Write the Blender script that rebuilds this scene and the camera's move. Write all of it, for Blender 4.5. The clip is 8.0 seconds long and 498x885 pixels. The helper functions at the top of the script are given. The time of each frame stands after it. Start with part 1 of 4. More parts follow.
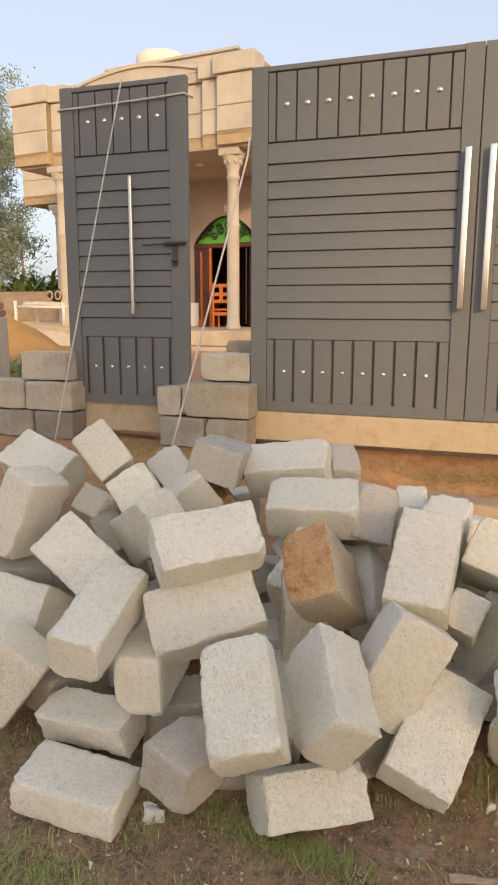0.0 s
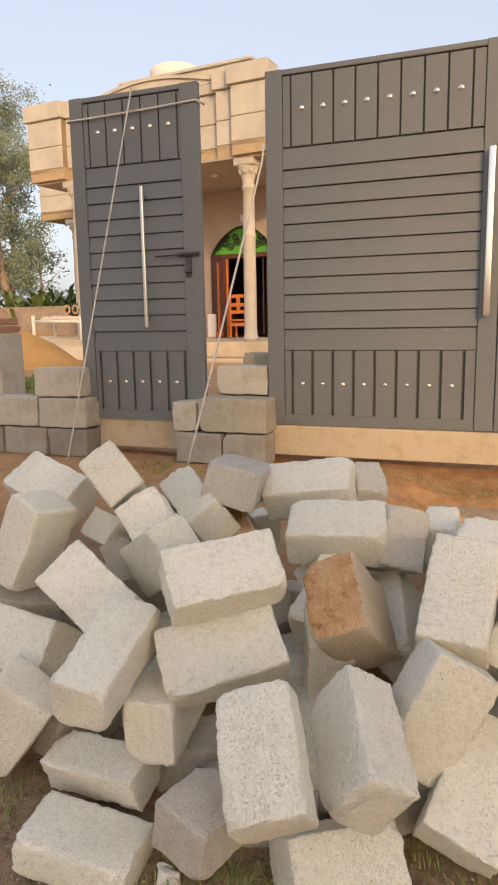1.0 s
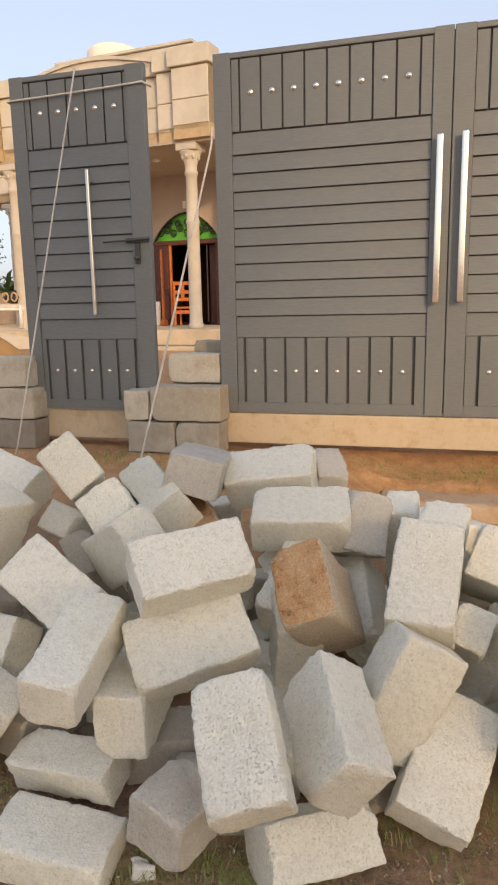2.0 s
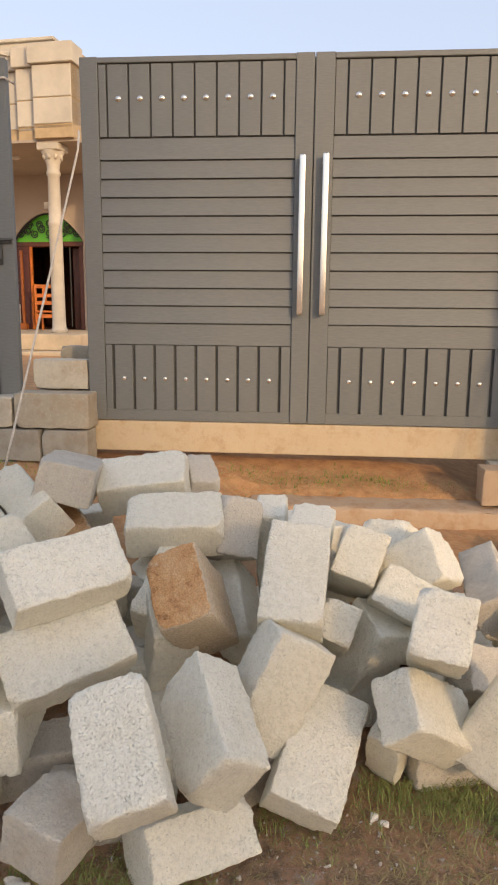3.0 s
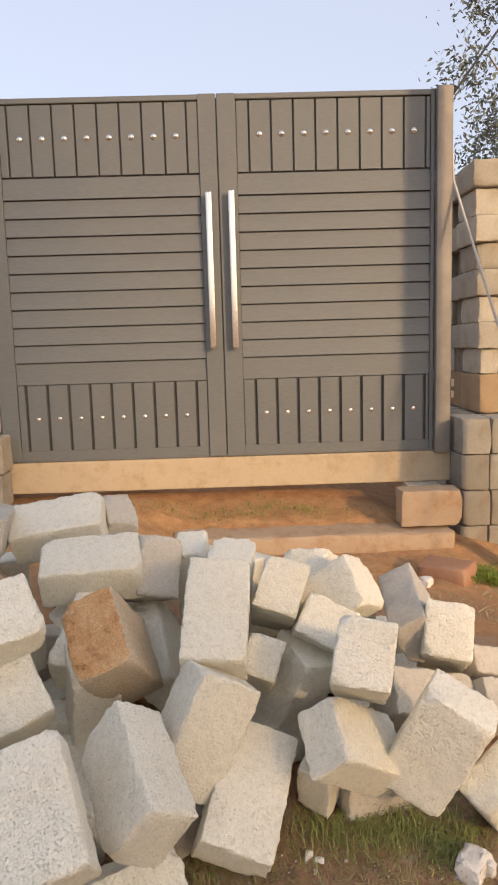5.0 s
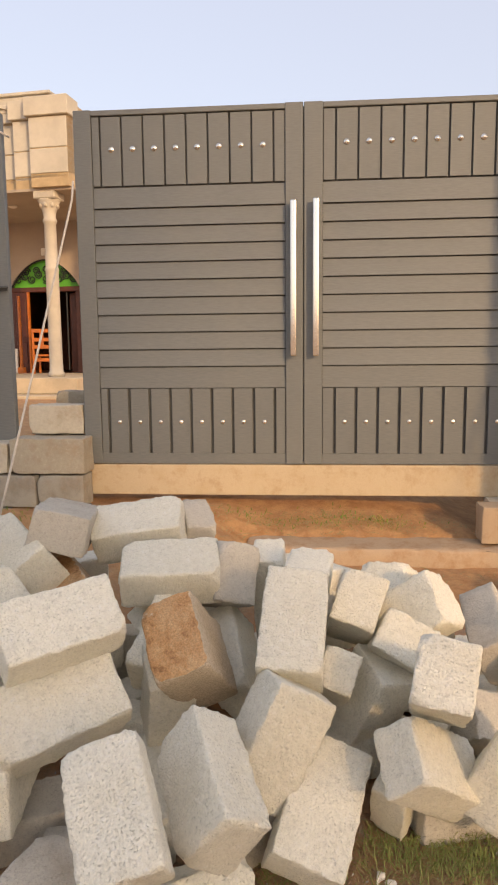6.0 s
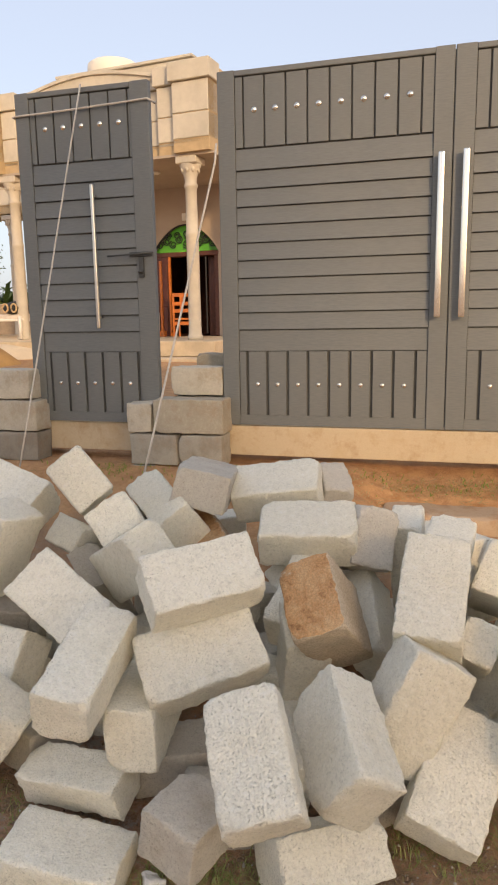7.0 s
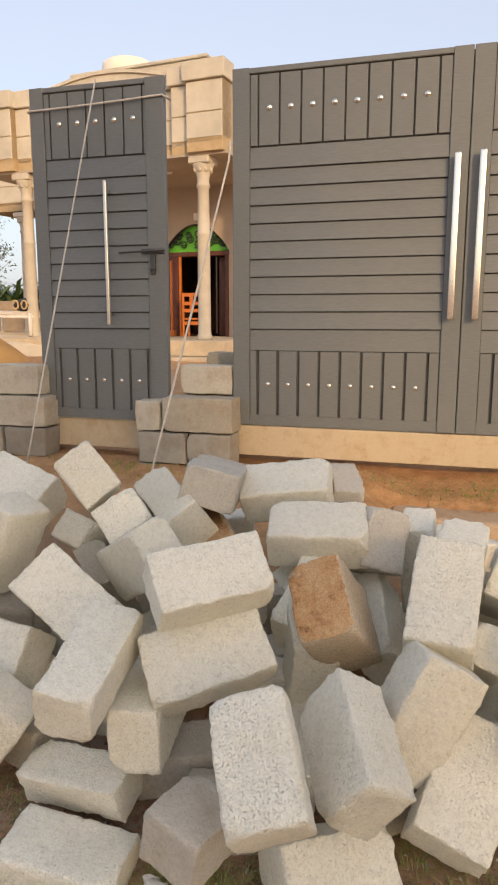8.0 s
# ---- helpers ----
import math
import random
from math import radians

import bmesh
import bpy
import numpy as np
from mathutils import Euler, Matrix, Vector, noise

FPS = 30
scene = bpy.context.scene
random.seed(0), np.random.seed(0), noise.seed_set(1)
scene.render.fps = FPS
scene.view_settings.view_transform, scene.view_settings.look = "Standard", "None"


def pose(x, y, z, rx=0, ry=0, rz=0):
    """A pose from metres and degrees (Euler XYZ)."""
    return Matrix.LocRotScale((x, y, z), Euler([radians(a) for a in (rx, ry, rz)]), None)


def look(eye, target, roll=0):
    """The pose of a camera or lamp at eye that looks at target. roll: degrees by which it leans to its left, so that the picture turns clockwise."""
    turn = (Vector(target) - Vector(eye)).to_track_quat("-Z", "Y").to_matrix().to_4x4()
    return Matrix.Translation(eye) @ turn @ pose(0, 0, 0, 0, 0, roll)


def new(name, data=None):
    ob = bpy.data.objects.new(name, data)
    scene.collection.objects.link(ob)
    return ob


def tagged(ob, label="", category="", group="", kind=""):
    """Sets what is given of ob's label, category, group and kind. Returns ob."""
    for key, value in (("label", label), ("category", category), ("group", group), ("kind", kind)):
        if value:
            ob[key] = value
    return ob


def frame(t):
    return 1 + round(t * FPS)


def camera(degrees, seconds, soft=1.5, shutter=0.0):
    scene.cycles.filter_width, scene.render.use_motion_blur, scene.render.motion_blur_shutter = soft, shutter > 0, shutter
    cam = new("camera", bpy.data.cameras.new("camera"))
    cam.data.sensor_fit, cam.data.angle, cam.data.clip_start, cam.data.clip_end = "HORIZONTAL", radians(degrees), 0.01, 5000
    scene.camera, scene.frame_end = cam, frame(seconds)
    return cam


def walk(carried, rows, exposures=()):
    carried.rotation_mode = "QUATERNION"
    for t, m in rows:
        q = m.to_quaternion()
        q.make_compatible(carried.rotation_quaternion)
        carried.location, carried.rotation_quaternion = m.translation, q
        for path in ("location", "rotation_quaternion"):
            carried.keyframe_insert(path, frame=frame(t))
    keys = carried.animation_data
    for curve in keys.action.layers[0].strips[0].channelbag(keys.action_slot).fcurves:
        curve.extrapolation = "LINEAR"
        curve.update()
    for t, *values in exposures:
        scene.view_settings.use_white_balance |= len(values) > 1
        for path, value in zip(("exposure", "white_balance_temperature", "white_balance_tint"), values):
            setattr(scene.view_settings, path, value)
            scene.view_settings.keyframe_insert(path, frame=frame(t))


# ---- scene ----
# ---------------------------------------------------------------- camera
cam = camera(39.31, 8.0, 2.0)
PATH = [
    (0, pose(0.178, -5.085, 1.563, 79.30, -0.17, 19.21)),
    (0.5, pose(0.141, -4.974, 1.569, 79.42, 1.51, 21.01)),
    (1, pose(0.124, -4.902, 1.571, 80.10, 1.03, 20.67)),
    (1.2, pose(0.124, -4.888, 1.569, 80.41, 1.18, 18.11)),
    (2.3, pose(0.027, -4.915, 1.569, 78.76, 1.23, 14.77)),
    (2.5, pose(0.023, -4.922, 1.560, 79.01, 1.15, 12.80)),
    (3, pose(0.034, -4.959, 1.575, 79.57, -0.54, 5.14)),
    (3.5, pose(0.064, -4.950, 1.571, 79.30, -0.95, -1.35)),
    (4, pose(0.085, -4.949, 1.584, 77.64, -0.42, -4.61)),
    (4.2, pose(0.099, -4.939, 1.577, 78.79, -0.11, -5.14)),
    (5.3, pose(0.079, -4.946, 1.589, 82.27, 2.16, 0.91)),
    (5.5, pose(0.076, -4.937, 1.587, 81.98, 2.12, 2.05)),
    (6, pose(0.047, -4.938, 1.596, 82.70, 0.56, 4.85)),
    (6.5, pose(0.032, -4.950, 1.600, 81.27, -0.61, 10.07)),
    (7, pose(0.019, -4.940, 1.591, 79.87, 0.97, 15.75)),
    (7.5, pose(0.003, -4.940, 1.589, 80.42, 0.79, 17.69)),
    (8, pose(-0.004, -4.911, 1.573, 80.01, -0.04, 16.49)),
]

walk(cam, PATH, [(0, 0.42, 7600, 13), (0.5, 0.40, 7450, 12), (1.2, 0.43, 7900, 15), (2.3, 0.43, 7200, 12), (3.5, 0.46, 7400, 13), (4.2, 0.42, 6700, 11), (5.3, 0.49, 7900, 16), (6.2, 0.49, 8000, 15), (7.0, 0.42, 7600, 13), (8.0, 0.43, 7650, 13)])

# ---------------------------------------------------------------- sky, sun
SUN_FROM = Vector((0.575, -0.818, 0.0)).normalized()
SUN_HEIGHT = radians(17)
SHADE_EDGE = -1.25    # where the shade of the added unseen wall ends, across the sun's way
world = bpy.data.worlds.new("evening_sky")
scene.world = world
world.use_nodes = True
wn = world.node_tree.nodes
sky = wn.new("ShaderNodeTexSky")
sky.sky_type = 'NISHITA'
sky.sun_disc = False
sky.sun_elevation = SUN_HEIGHT
sky.sun_rotation = math.atan2(SUN_FROM.x, SUN_FROM.y)
sky.air_density, sky.dust_density, sky.ozone_density = 1.0, 3.0, 1.5
wn["Background"].inputs["Strength"].default_value = 0.15
haze = wn.new("ShaderNodeMix")
haze.data_type = 'RGBA'
haze.inputs[0].default_value = 0.5
haze.inputs[7].default_value = (4.4, 5.15, 6.95, 1.0)
world.node_tree.links.new(sky.outputs[0], haze.inputs[6])
world.node_tree.links.new(haze.outputs[2], wn["Background"].inputs[0])
lamp = bpy.data.lights.new("sun", 'SUN')
lamp.energy, lamp.angle, lamp.color = 1.75, radians(3.5), (1.0, 0.73, 0.45)
sun = new("sun", lamp)
sun.matrix_world = look(SUN_FROM * 40 + Vector((0, 0, 40 * math.tan(SUN_HEIGHT))), (0, 0, 0))


# ---------------------------------------------------------------- materials
class Mat:
    """A small node-material builder."""

    def __init__(self, name):
        self.m = bpy.data.materials.new(name)
        self.m.use_nodes = True
        self.t = self.m.node_tree
        self.b = self.t.nodes["Principled BSDF"]
        self.co = self.t.nodes.new("ShaderNodeTexCoord").outputs["Object"]

    def node(self, kind, **inputs):
        n = self.t.nodes.new(kind)
        for k, v in inputs.items():
            self.put(n, k.replace("_", " "), v)
        return n

    def put(self, n, key, v):
        s = n.inputs[int(key)] if key.isdigit() else n.inputs[key]
        if isinstance(v, bpy.types.NodeSocket):
            self.t.links.new(v, s)
        else:
            s.default_value = v

    def set(self, **inputs):
        for k, v in inputs.items():
            self.put(self.b, k.replace("_", " "), v)
        return self

    def noise(self, scale, detail=4, rough=0.6, stretch=None, co=None):
        n = self.node("ShaderNodeTexNoise", Scale=scale, Detail=detail, Roughness=rough)
        co = co or self.co
        if stretch:
            mp = self.node("ShaderNodeMapping", Vector=co, Scale=stretch)
            co = mp.outputs[0]
        self.put(n, "Vector", co)
        return n.outputs[0]

    def voronoi(self, scale):
        n = self.node("ShaderNodeTexVoronoi", Scale=scale, Vector=self.co)
        return n.outputs["Distance"]

    def ramp(self, fac, *stops):
        n = self.node("ShaderNodeValToRGB", Fac=fac)
        r = n.color_ramp
        while len(r.elements) < len(stops):
            r.elements.new(0.5)
        for e, (p, c) in zip(r.elements, stops):
            e.position = p
            e.color = (*c, 1) if len(c) == 3 else c
        return n.outputs[0]

    def grey(self, fac, a, b, lo=0.0, hi=1.0):
        n = self.node("ShaderNodeMapRange", Value=fac)
        self.put(n, "1", a), self.put(n, "2", b), self.put(n, "3", lo), self.put(n, "4", hi)
        return n.outputs[0]

    def mix(self, fac, a, b, kind='MIX'):
        n = self.node("ShaderNodeMix")
        n.data_type, n.blend_type = 'RGBA', kind
        self.put(n, "0", fac)
        for i, v in ((6, a), (7, b)):
            self.put(n, str(i), (*v, 1) if isinstance(v, tuple) and len(v) == 3 else v)
        return n.outputs[2]

    def bump(self, height, strength=0.4, distance=0.004):
        n = self.node("ShaderNodeBump", Strength=strength, Distance=distance, Height=height)
        self.put(self.b, "Normal", n.outputs[0])
        return self

    def random(self):
        return self.t.nodes.new("ShaderNodeObjectInfo").outputs["Random"]

    def island(self):
        return self.t.nodes.new("ShaderNodeNewGeometry").outputs["Random Per Island"]


def concrete(name, light, dark, stain, soil=0.0, pits=1.0):
    """Porous cast concrete: coarse grains, pits, dirt patches."""
    m = Mat(name)
    big = m.noise(5.0, 5, 0.65)
    fine = m.noise(160, 4, 0.7)
    grains = m.voronoi(120)
    c = m.ramp(m.random(), (0.0, dark), (0.55, light), (1.0, tuple(v * 1.08 for v in light)))
    c = m.mix(m.grey(big, 0.5, 0.75, 0, 0.5), c, stain)
    c = m.mix(m.grey(fine, 0.35, 0.65, 0.18, 0), c, tuple(v * 0.45 for v in dark))
    pit = m.grey(m.noise(165, 5, 0.74), 0.32, 0.44, 1, 0)
    c = m.mix(m.grey(pit, 0, 1, 0, 0.50 * pits), c, tuple(v * 0.35 for v in dark))
    if soil:
        c = m.mix(m.grey(m.noise(7, 6, 0.75), 0.50, 0.68, 0, soil), c, (0.30, 0.15, 0.06))
    crumb = m.noise(48, 4, 0.75)
    c = m.mix(m.grey(crumb, 0.34, 0.50, 0.30 * pits, 0), c, tuple(v * 0.6 for v in dark))
    c = m.mix(m.grey(crumb, 0.55, 0.70, 0, 0.30 * pits), c, tuple(min(0.85, v * 1.3) for v in light))
    h = m.mix(0.40, m.mix(0.5, m.grey(grains, 0, 0.6), m.noise(70, 5, 0.75)), m.grey(pit, 0, 1, 1, 0))
    m.set(Base_Color=c, Roughness=0.94).bump(h, 0.20 + 0.62 * pits, 0.009)
    return m.m


def plain(name, colour, rough=0.6, vary=0.15, scale=6.0, bump=0.15, metal=0.0, fine=90.0):
    m = Mat(name)
    a = m.noise(scale, 5, 0.65)
    b = m.noise(fine, 3, 0.6)
    c = m.mix(m.grey(a, 0.35, 0.7), tuple(v * (1 + vary) for v in colour), tuple(v * (1 - vary) for v in colour))
    c = m.mix(m.grey(b, 0.4, 0.7, 0, 0.3), c, tuple(v * (1 - vary * 1.6) for v in colour))
    m.set(Base_Color=c, Roughness=m.grey(a, 0.3, 0.7, rough * 0.9, min(1.0, rough * 1.12)), Metallic=metal).bump(b, bump, 0.003)
    return m.m


M_BLOCK = concrete("pale_block", (0.83, 0.785, 0.65), (0.75, 0.71, 0.585), (0.71, 0.645, 0.49), pits=0.95)
M_WALLBLOCK = concrete("wall_block", (0.54, 0.50, 0.41), (0.40, 0.36, 0.285), (0.33, 0.27, 0.185), soil=0.30, pits=0.7)
# for browner blocks, and for fillers that dim the heap's gaps
M_DIRTY_DIM = concrete("dirty_dim_block", (0.55, 0.505, 0.425), (0.48, 0.44, 0.365), (0.40, 0.325, 0.23), soil=0.12, pits=0.85)
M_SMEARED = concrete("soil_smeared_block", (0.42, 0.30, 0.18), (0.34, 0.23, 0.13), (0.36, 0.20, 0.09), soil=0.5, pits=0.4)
M_DAMP = concrete("damp_block", (0.36, 0.335, 0.28), (0.26, 0.235, 0.195), (0.11, 0.09, 0.07), soil=0.25, pits=0.5)
M_MORTAR = plain("mortar", (0.24, 0.20, 0.16), 0.95, 0.25, 9, 0.5)
M_BEAM = concrete("plinth_plaster", (0.58, 0.475, 0.33), (0.52, 0.42, 0.285), (0.44, 0.29, 0.15), soil=0.40, pits=0.3)
M_SLAB = concrete("cement_slab", (0.48, 0.36, 0.25), (0.42, 0.31, 0.21), (0.40, 0.24, 0.13), soil=0.6, pits=0.25)
M_POLE = concrete("pole_concrete", (0.70, 0.63, 0.53), (0.68, 0.61, 0.51), (0.60, 0.52, 0.42), pits=0.08)
M_CHUNK = concrete("chunk", (0.76, 0.73, 0.68), (0.68, 0.65, 0.60), (0.44, 0.38, 0.30), pits=0.4)
M_GRIT = plain("grit", (0.46, 0.41, 0.36), 0.95, 0.25, 12)
M_CLOD = plain("earth_clod", (0.25, 0.165, 0.11), 0.97, 0.35, 3.0, 0.5)
M_SCRAP = plain("grey_wood", (0.42, 0.31, 0.215), 0.95, 0.25, 14, 0.6, fine=60)
M_BRICK = concrete("red_brick", (0.42, 0.22, 0.13), (0.36, 0.18, 0.11), (0.50, 0.36, 0.25), pits=0.4)


def stained_block():
    """A block with one face caked in red earth."""
    m = Mat("soil_caked_block")
    nrm = m.node("ShaderNodeSeparateXYZ", Vector=m.t.nodes["Texture Coordinate"].outputs["Normal"]).outputs[2]
    fine = m.noise(150, 4, 0.7)
    edge = m.noise(14, 5, 0.7)
    base = m.mix(m.grey(m.noise(5, 5), 0.4, 0.7, 0, 0.6), (0.66, 0.54, 0.39), (0.54, 0.39, 0.24))
    s = m.node("ShaderNodeMath", **{"0": nrm, "1": m.grey(edge, 0, 1, -1.0, 0.62)})
    s.operation = 'ADD'
    soil = m.ramp(m.noise(15, 6, 0.75), (0.34, (0.32, 0.15, 0.06)), (0.45, (0.60, 0.33, 0.15)), (0.72, (0.72, 0.50, 0.29)))
    c = m.mix(m.grey(s.outputs[0], 0.48, 0.58), base, soil)
    c = m.mix(m.grey(fine, 0.35, 0.6, 0.4, 0), c, (0.12, 0.08, 0.04))
    m.set(Base_Color=c, Roughness=0.95).bump(m.mix(0.5, fine, edge), 0.9, 0.012)
    return m.m


M_STAINED = stained_block()


def gate_paint():
    """Grey satin enamel with faint wood-grain streaks on pressed sheet."""
    m = Mat("gate_paint")
    streak = m.noise(30, 4, 0.6, (0.6, 6, 6))
    dust = m.noise(2.2, 5, 0.65)
    c = m.mix(m.grey(streak, 0.35, 0.7), (0.160, 0.169, 0.165), (0.130, 0.138, 0.136))
    c = m.mix(m.grey(dust, 0.45, 0.8, 0, 0.35), c, (0.20, 0.20, 0.185))
    m.set(Base_Color=c, Roughness=m.grey(dust, 0.3, 0.7, 0.46, 0.60), Metallic=0.12)
    m.bump(m.mix(0.4, streak, m.noise(260, 2)), 0.12, 0.002)
    return m.m


M_GATE = gate_paint()
# darker than the gate paint, which puts shade into the grooves
M_GROOVESHADE = plain("gate_groove_shade", (0.085, 0.085, 0.078), 0.6, 0.2)
M_STEEL = Mat("polished_steel").set(Base_Color=(0.86, 0.81, 0.72, 1), Metallic=1.0, Roughness=0.15).m
# tan tone carries the low sun's warmth on the grey post
M_POST = plain("sun_warmed_post_paint", (0.25, 0.225, 0.195), 0.55, 0.2, 3, 0.2, metal=0.3)
M_DULLSTEEL = Mat("dull_steel").set(Base_Color=(0.74, 0.69, 0.60, 1), Metallic=1.0, Roughness=0.32).m
M_IRON = plain("painted_bolt", (0.07, 0.072, 0.07), 0.5, 0.2, metal=0.4)
M_ROPE = plain("white_rope", (0.55, 0.51, 0.45), 0.9, 0.15, 60, 0.6)
M_CREAM = plain("cream_house_paint", (0.535, 0.49, 0.405), 0.85, 0.14, 1.6, 0.2)
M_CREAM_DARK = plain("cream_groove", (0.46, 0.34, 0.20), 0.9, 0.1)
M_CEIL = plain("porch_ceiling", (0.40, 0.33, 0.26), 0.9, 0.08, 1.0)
# beige with the porch shade mixed in, darker than the house cream
M_PORCHWALL = plain("porch_wall_shaded_beige", (0.42, 0.34, 0.27), 0.9, 0.08, 1.0)
M_COLUMN = plain("column_stone", (0.50, 0.45, 0.37), 0.8, 0.10, 3.0, 0.3)
M_STEP = plain("porch_slab", (0.55, 0.44, 0.30), 0.9, 0.15, 3.0, 0.3)
# door joinery colour; the hall takes it too, to look unlit
M_DARKWOOD_HALLSHADE = plain("dark_wood_hall_shade", (0.10, 0.032, 0.018), 0.5, 0.3, 4, 0.2)
M_ORANGE = plain("varnished_wood", (0.50, 0.14, 0.025), 0.35, 0.2, 5, 0.15)
M_RED = plain("red_wood", (0.095, 0.024, 0.013), 0.4, 0.2, 5, 0.15)
M_WHITE = plain("white_paint", (0.72, 0.68, 0.62), 0.6, 0.08)
M_SHEET = plain("white_cloth", (0.66, 0.58, 0.50), 0.95, 0.1, 5, 0.4)
M_BAG = plain("black_bag", (0.03, 0.028, 0.025), 0.7, 0.3)
M_BAGTAN = plain("tan_bag_strap", (0.5, 0.34, 0.18), 0.7, 0.2)
# daylight from behind is put into a strong, barely transmissive green
M_GLASSGREEN = Mat("backlit_green_glass").set(Base_Color=(0.13, 0.52, 0.06, 1), Roughness=0.3, Transmission_Weight=0.2, IOR=1.3).m
M_BLACK = plain("black_metal", (0.02, 0.02, 0.02), 0.5, 0.2)
M_BGWALL = plain("old_boundary_wall", (0.33, 0.255, 0.185), 0.95, 0.25, 1.2, 0.5, fine=12)
M_SAND = plain("orange_sand", (0.50, 0.28, 0.10), 0.97, 0.15, 1.6, 0.5, fine=30)
M_PALESAND = plain("pale_sand", (0.66, 0.55, 0.40), 0.97, 0.1, 2.0, 0.4, fine=30)
M_BARK = plain("bark", (0.34, 0.24, 0.17), 0.95, 0.3, 5, 0.8, fine=30)
M_TANK = plain("tank_plastic", (0.80, 0.75, 0.65), 0.6, 0.05, 1.0)
M_SHADEWALL = plain("shade_wall_plaster", (0.50, 0.44, 0.36), 0.9, 0.12, 0.8, 0.2)
M_INK = plain("black_ink", (0.03, 0.03, 0.035), 0.8, 0.1)


def leaves(name, a, b, rough=0.55):
    m = Mat(name)
    c = m.mix(m.island(), a, b)
    c = m.mix(m.grey(m.noise(0.6, 3), 0.35, 0.7, 0, 0.5), c, tuple(v * 0.55 for v in a))
    m.set(Base_Color=c, Roughness=rough)
    return m.m


M_LEAF = leaves("eucalyptus_leaf", (0.21, 0.28, 0.17), (0.33, 0.39, 0.28))
M_LEAF2 = leaves("shade_tree_leaf", (0.12, 0.15, 0.13), (0.20, 0.24, 0.21))
M_PALM = leaves("banana_leaf", (0.12, 0.20, 0.06), (0.22, 0.29, 0.10))
M_GRASS = leaves("grass_blade", (0.25, 0.30, 0.08), (0.42, 0.44, 0.17), 0.8)
M_STRAW = leaves("dry_grass", (0.56, 0.43, 0.22), (0.38, 0.31, 0.14), 0.9)
M_WEED = leaves("weed_leaf", (0.14, 0.22, 0.03), (0.32, 0.36, 0.04), 0.7)


def soil():
    """Red-brown earth with damp patches, green tinges, grey grit and straw-coloured litter."""
    m = Mat("red_earth")
    big = m.noise(1.3, 6, 0.7)
    mid = m.noise(7, 7, 0.75)
    grit = m.noise(130, 4, 0.8)
    c = m.ramp(big, (0.30, (0.33, 0.21, 0.125)), (0.45, (0.42, 0.22, 0.105)), (0.58, (0.50, 0.26, 0.12)), (0.75, (0.35, 0.225, 0.14)))
    c = m.mix(m.grey(mid, 0.36, 0.58, 0.55, 0), c, (0.22, 0.14, 0.085))
    c = m.mix(m.grey(m.noise(3.1, 6, 0.75), 0.52, 0.64, 0, 0.5), c, (0.24, 0.20, 0.10))
    c = m.mix(m.grey(m.noise(2.4, 6, 0.75, (1, 1.4, 1)), 0.54, 0.66, 0, 0.65), c, (0.28, 0.255, 0.235))
    c = m.mix(m.grey(grit, 0.54, 0.68, 0, 0.65), c, (0.42, 0.34, 0.25))
    c = m.mix(m.grey(m.noise(60, 4, 0.8, (1, 3, 1)), 0.60, 0.72, 0, 0.45), c, (0.36, 0.27, 0.15))
    y = m.node("ShaderNodeSeparateXYZ", Vector=m.co).outputs[1]
    edge = m.node("ShaderNodeMath", **{"0": y, "1": m.grey(big, 0, 1, -1.6, 1.6)})
    trodden = m.ramp(m.noise(6, 8, 0.8), (0.36, (0.17, 0.115, 0.07)), (0.46, (0.38, 0.25, 0.15)), (0.55, (0.55, 0.31, 0.19)), (0.64, (0.46, 0.40, 0.34)))
    trodden = m.mix(m.grey(m.noise(24, 6, 0.8), 0.38, 0.52, 0.6, 0), trodden, (0.14, 0.10, 0.065))
    trodden = m.mix(m.grey(grit, 0.52, 0.70, 0, 0.7), trodden, (0.46, 0.41, 0.35))
    c = m.mix(m.grey(edge.outputs[0], -2.3, -2.9, 0, 0.85), c, trodden)
    sandy = m.mix(m.grey(m.noise(9, 6, 0.75), 0.40, 0.62), (0.70, 0.40, 0.19), (0.50, 0.25, 0.11))
    c = m.mix(m.grey(edge.outputs[0], -1.7, -0.9, 0, 0.75), c, sandy)
    m.set(Base_Color=c, Roughness=0.97).bump(m.mix(0.5, mid, grit), 1.0, 0.03)
    return m.m


M_SOIL = soil()


# ---------------------------------------------------------------- mesh helpers
def solid(bm, name, material, smooth=False):
    me = bpy.data.meshes.new(name)
    bm.normal_update()
    bm.to_mesh(me)
    bm.free()
    me.materials.append(material)
    if smooth:
        me.shade_smooth()
    return me


def part(name, bm, material, parent, label="", smooth=False):
    """Links a bmesh as one mesh object under a thing or a part."""
    ob = new(name, solid(bm, name, material, smooth))
    ob.parent = parent
    return tagged(ob, label)


def thing(name, at, label, category, group="", kind="", turn=0):
    ob = new(name)
    ob.matrix_basis = pose(*at, 0, 0, turn)
    ob.empty_display_size = 0.1
    return tagged(ob, label, category, group, kind)


def box(x0, x1, y0, y1, z0, z1, bevel=0.0, seg=1, bm=None):
    bm = bm or bmesh.new()
    m = Matrix.Translation(((x0 + x1) / 2, (y0 + y1) / 2, (z0 + z1) / 2)) @ Matrix.Diagonal((x1 - x0, y1 - y0, z1 - z0, 1))
    made = bmesh.ops.create_cube(bm, size=1, matrix=m)["verts"]
    if bevel:
        edges = list({e for v in made for e in v.link_edges})
        bmesh.ops.bevel(bm, geom=edges, offset=bevel, segments=seg, affect='EDGES', profile=0.6)
    return bm


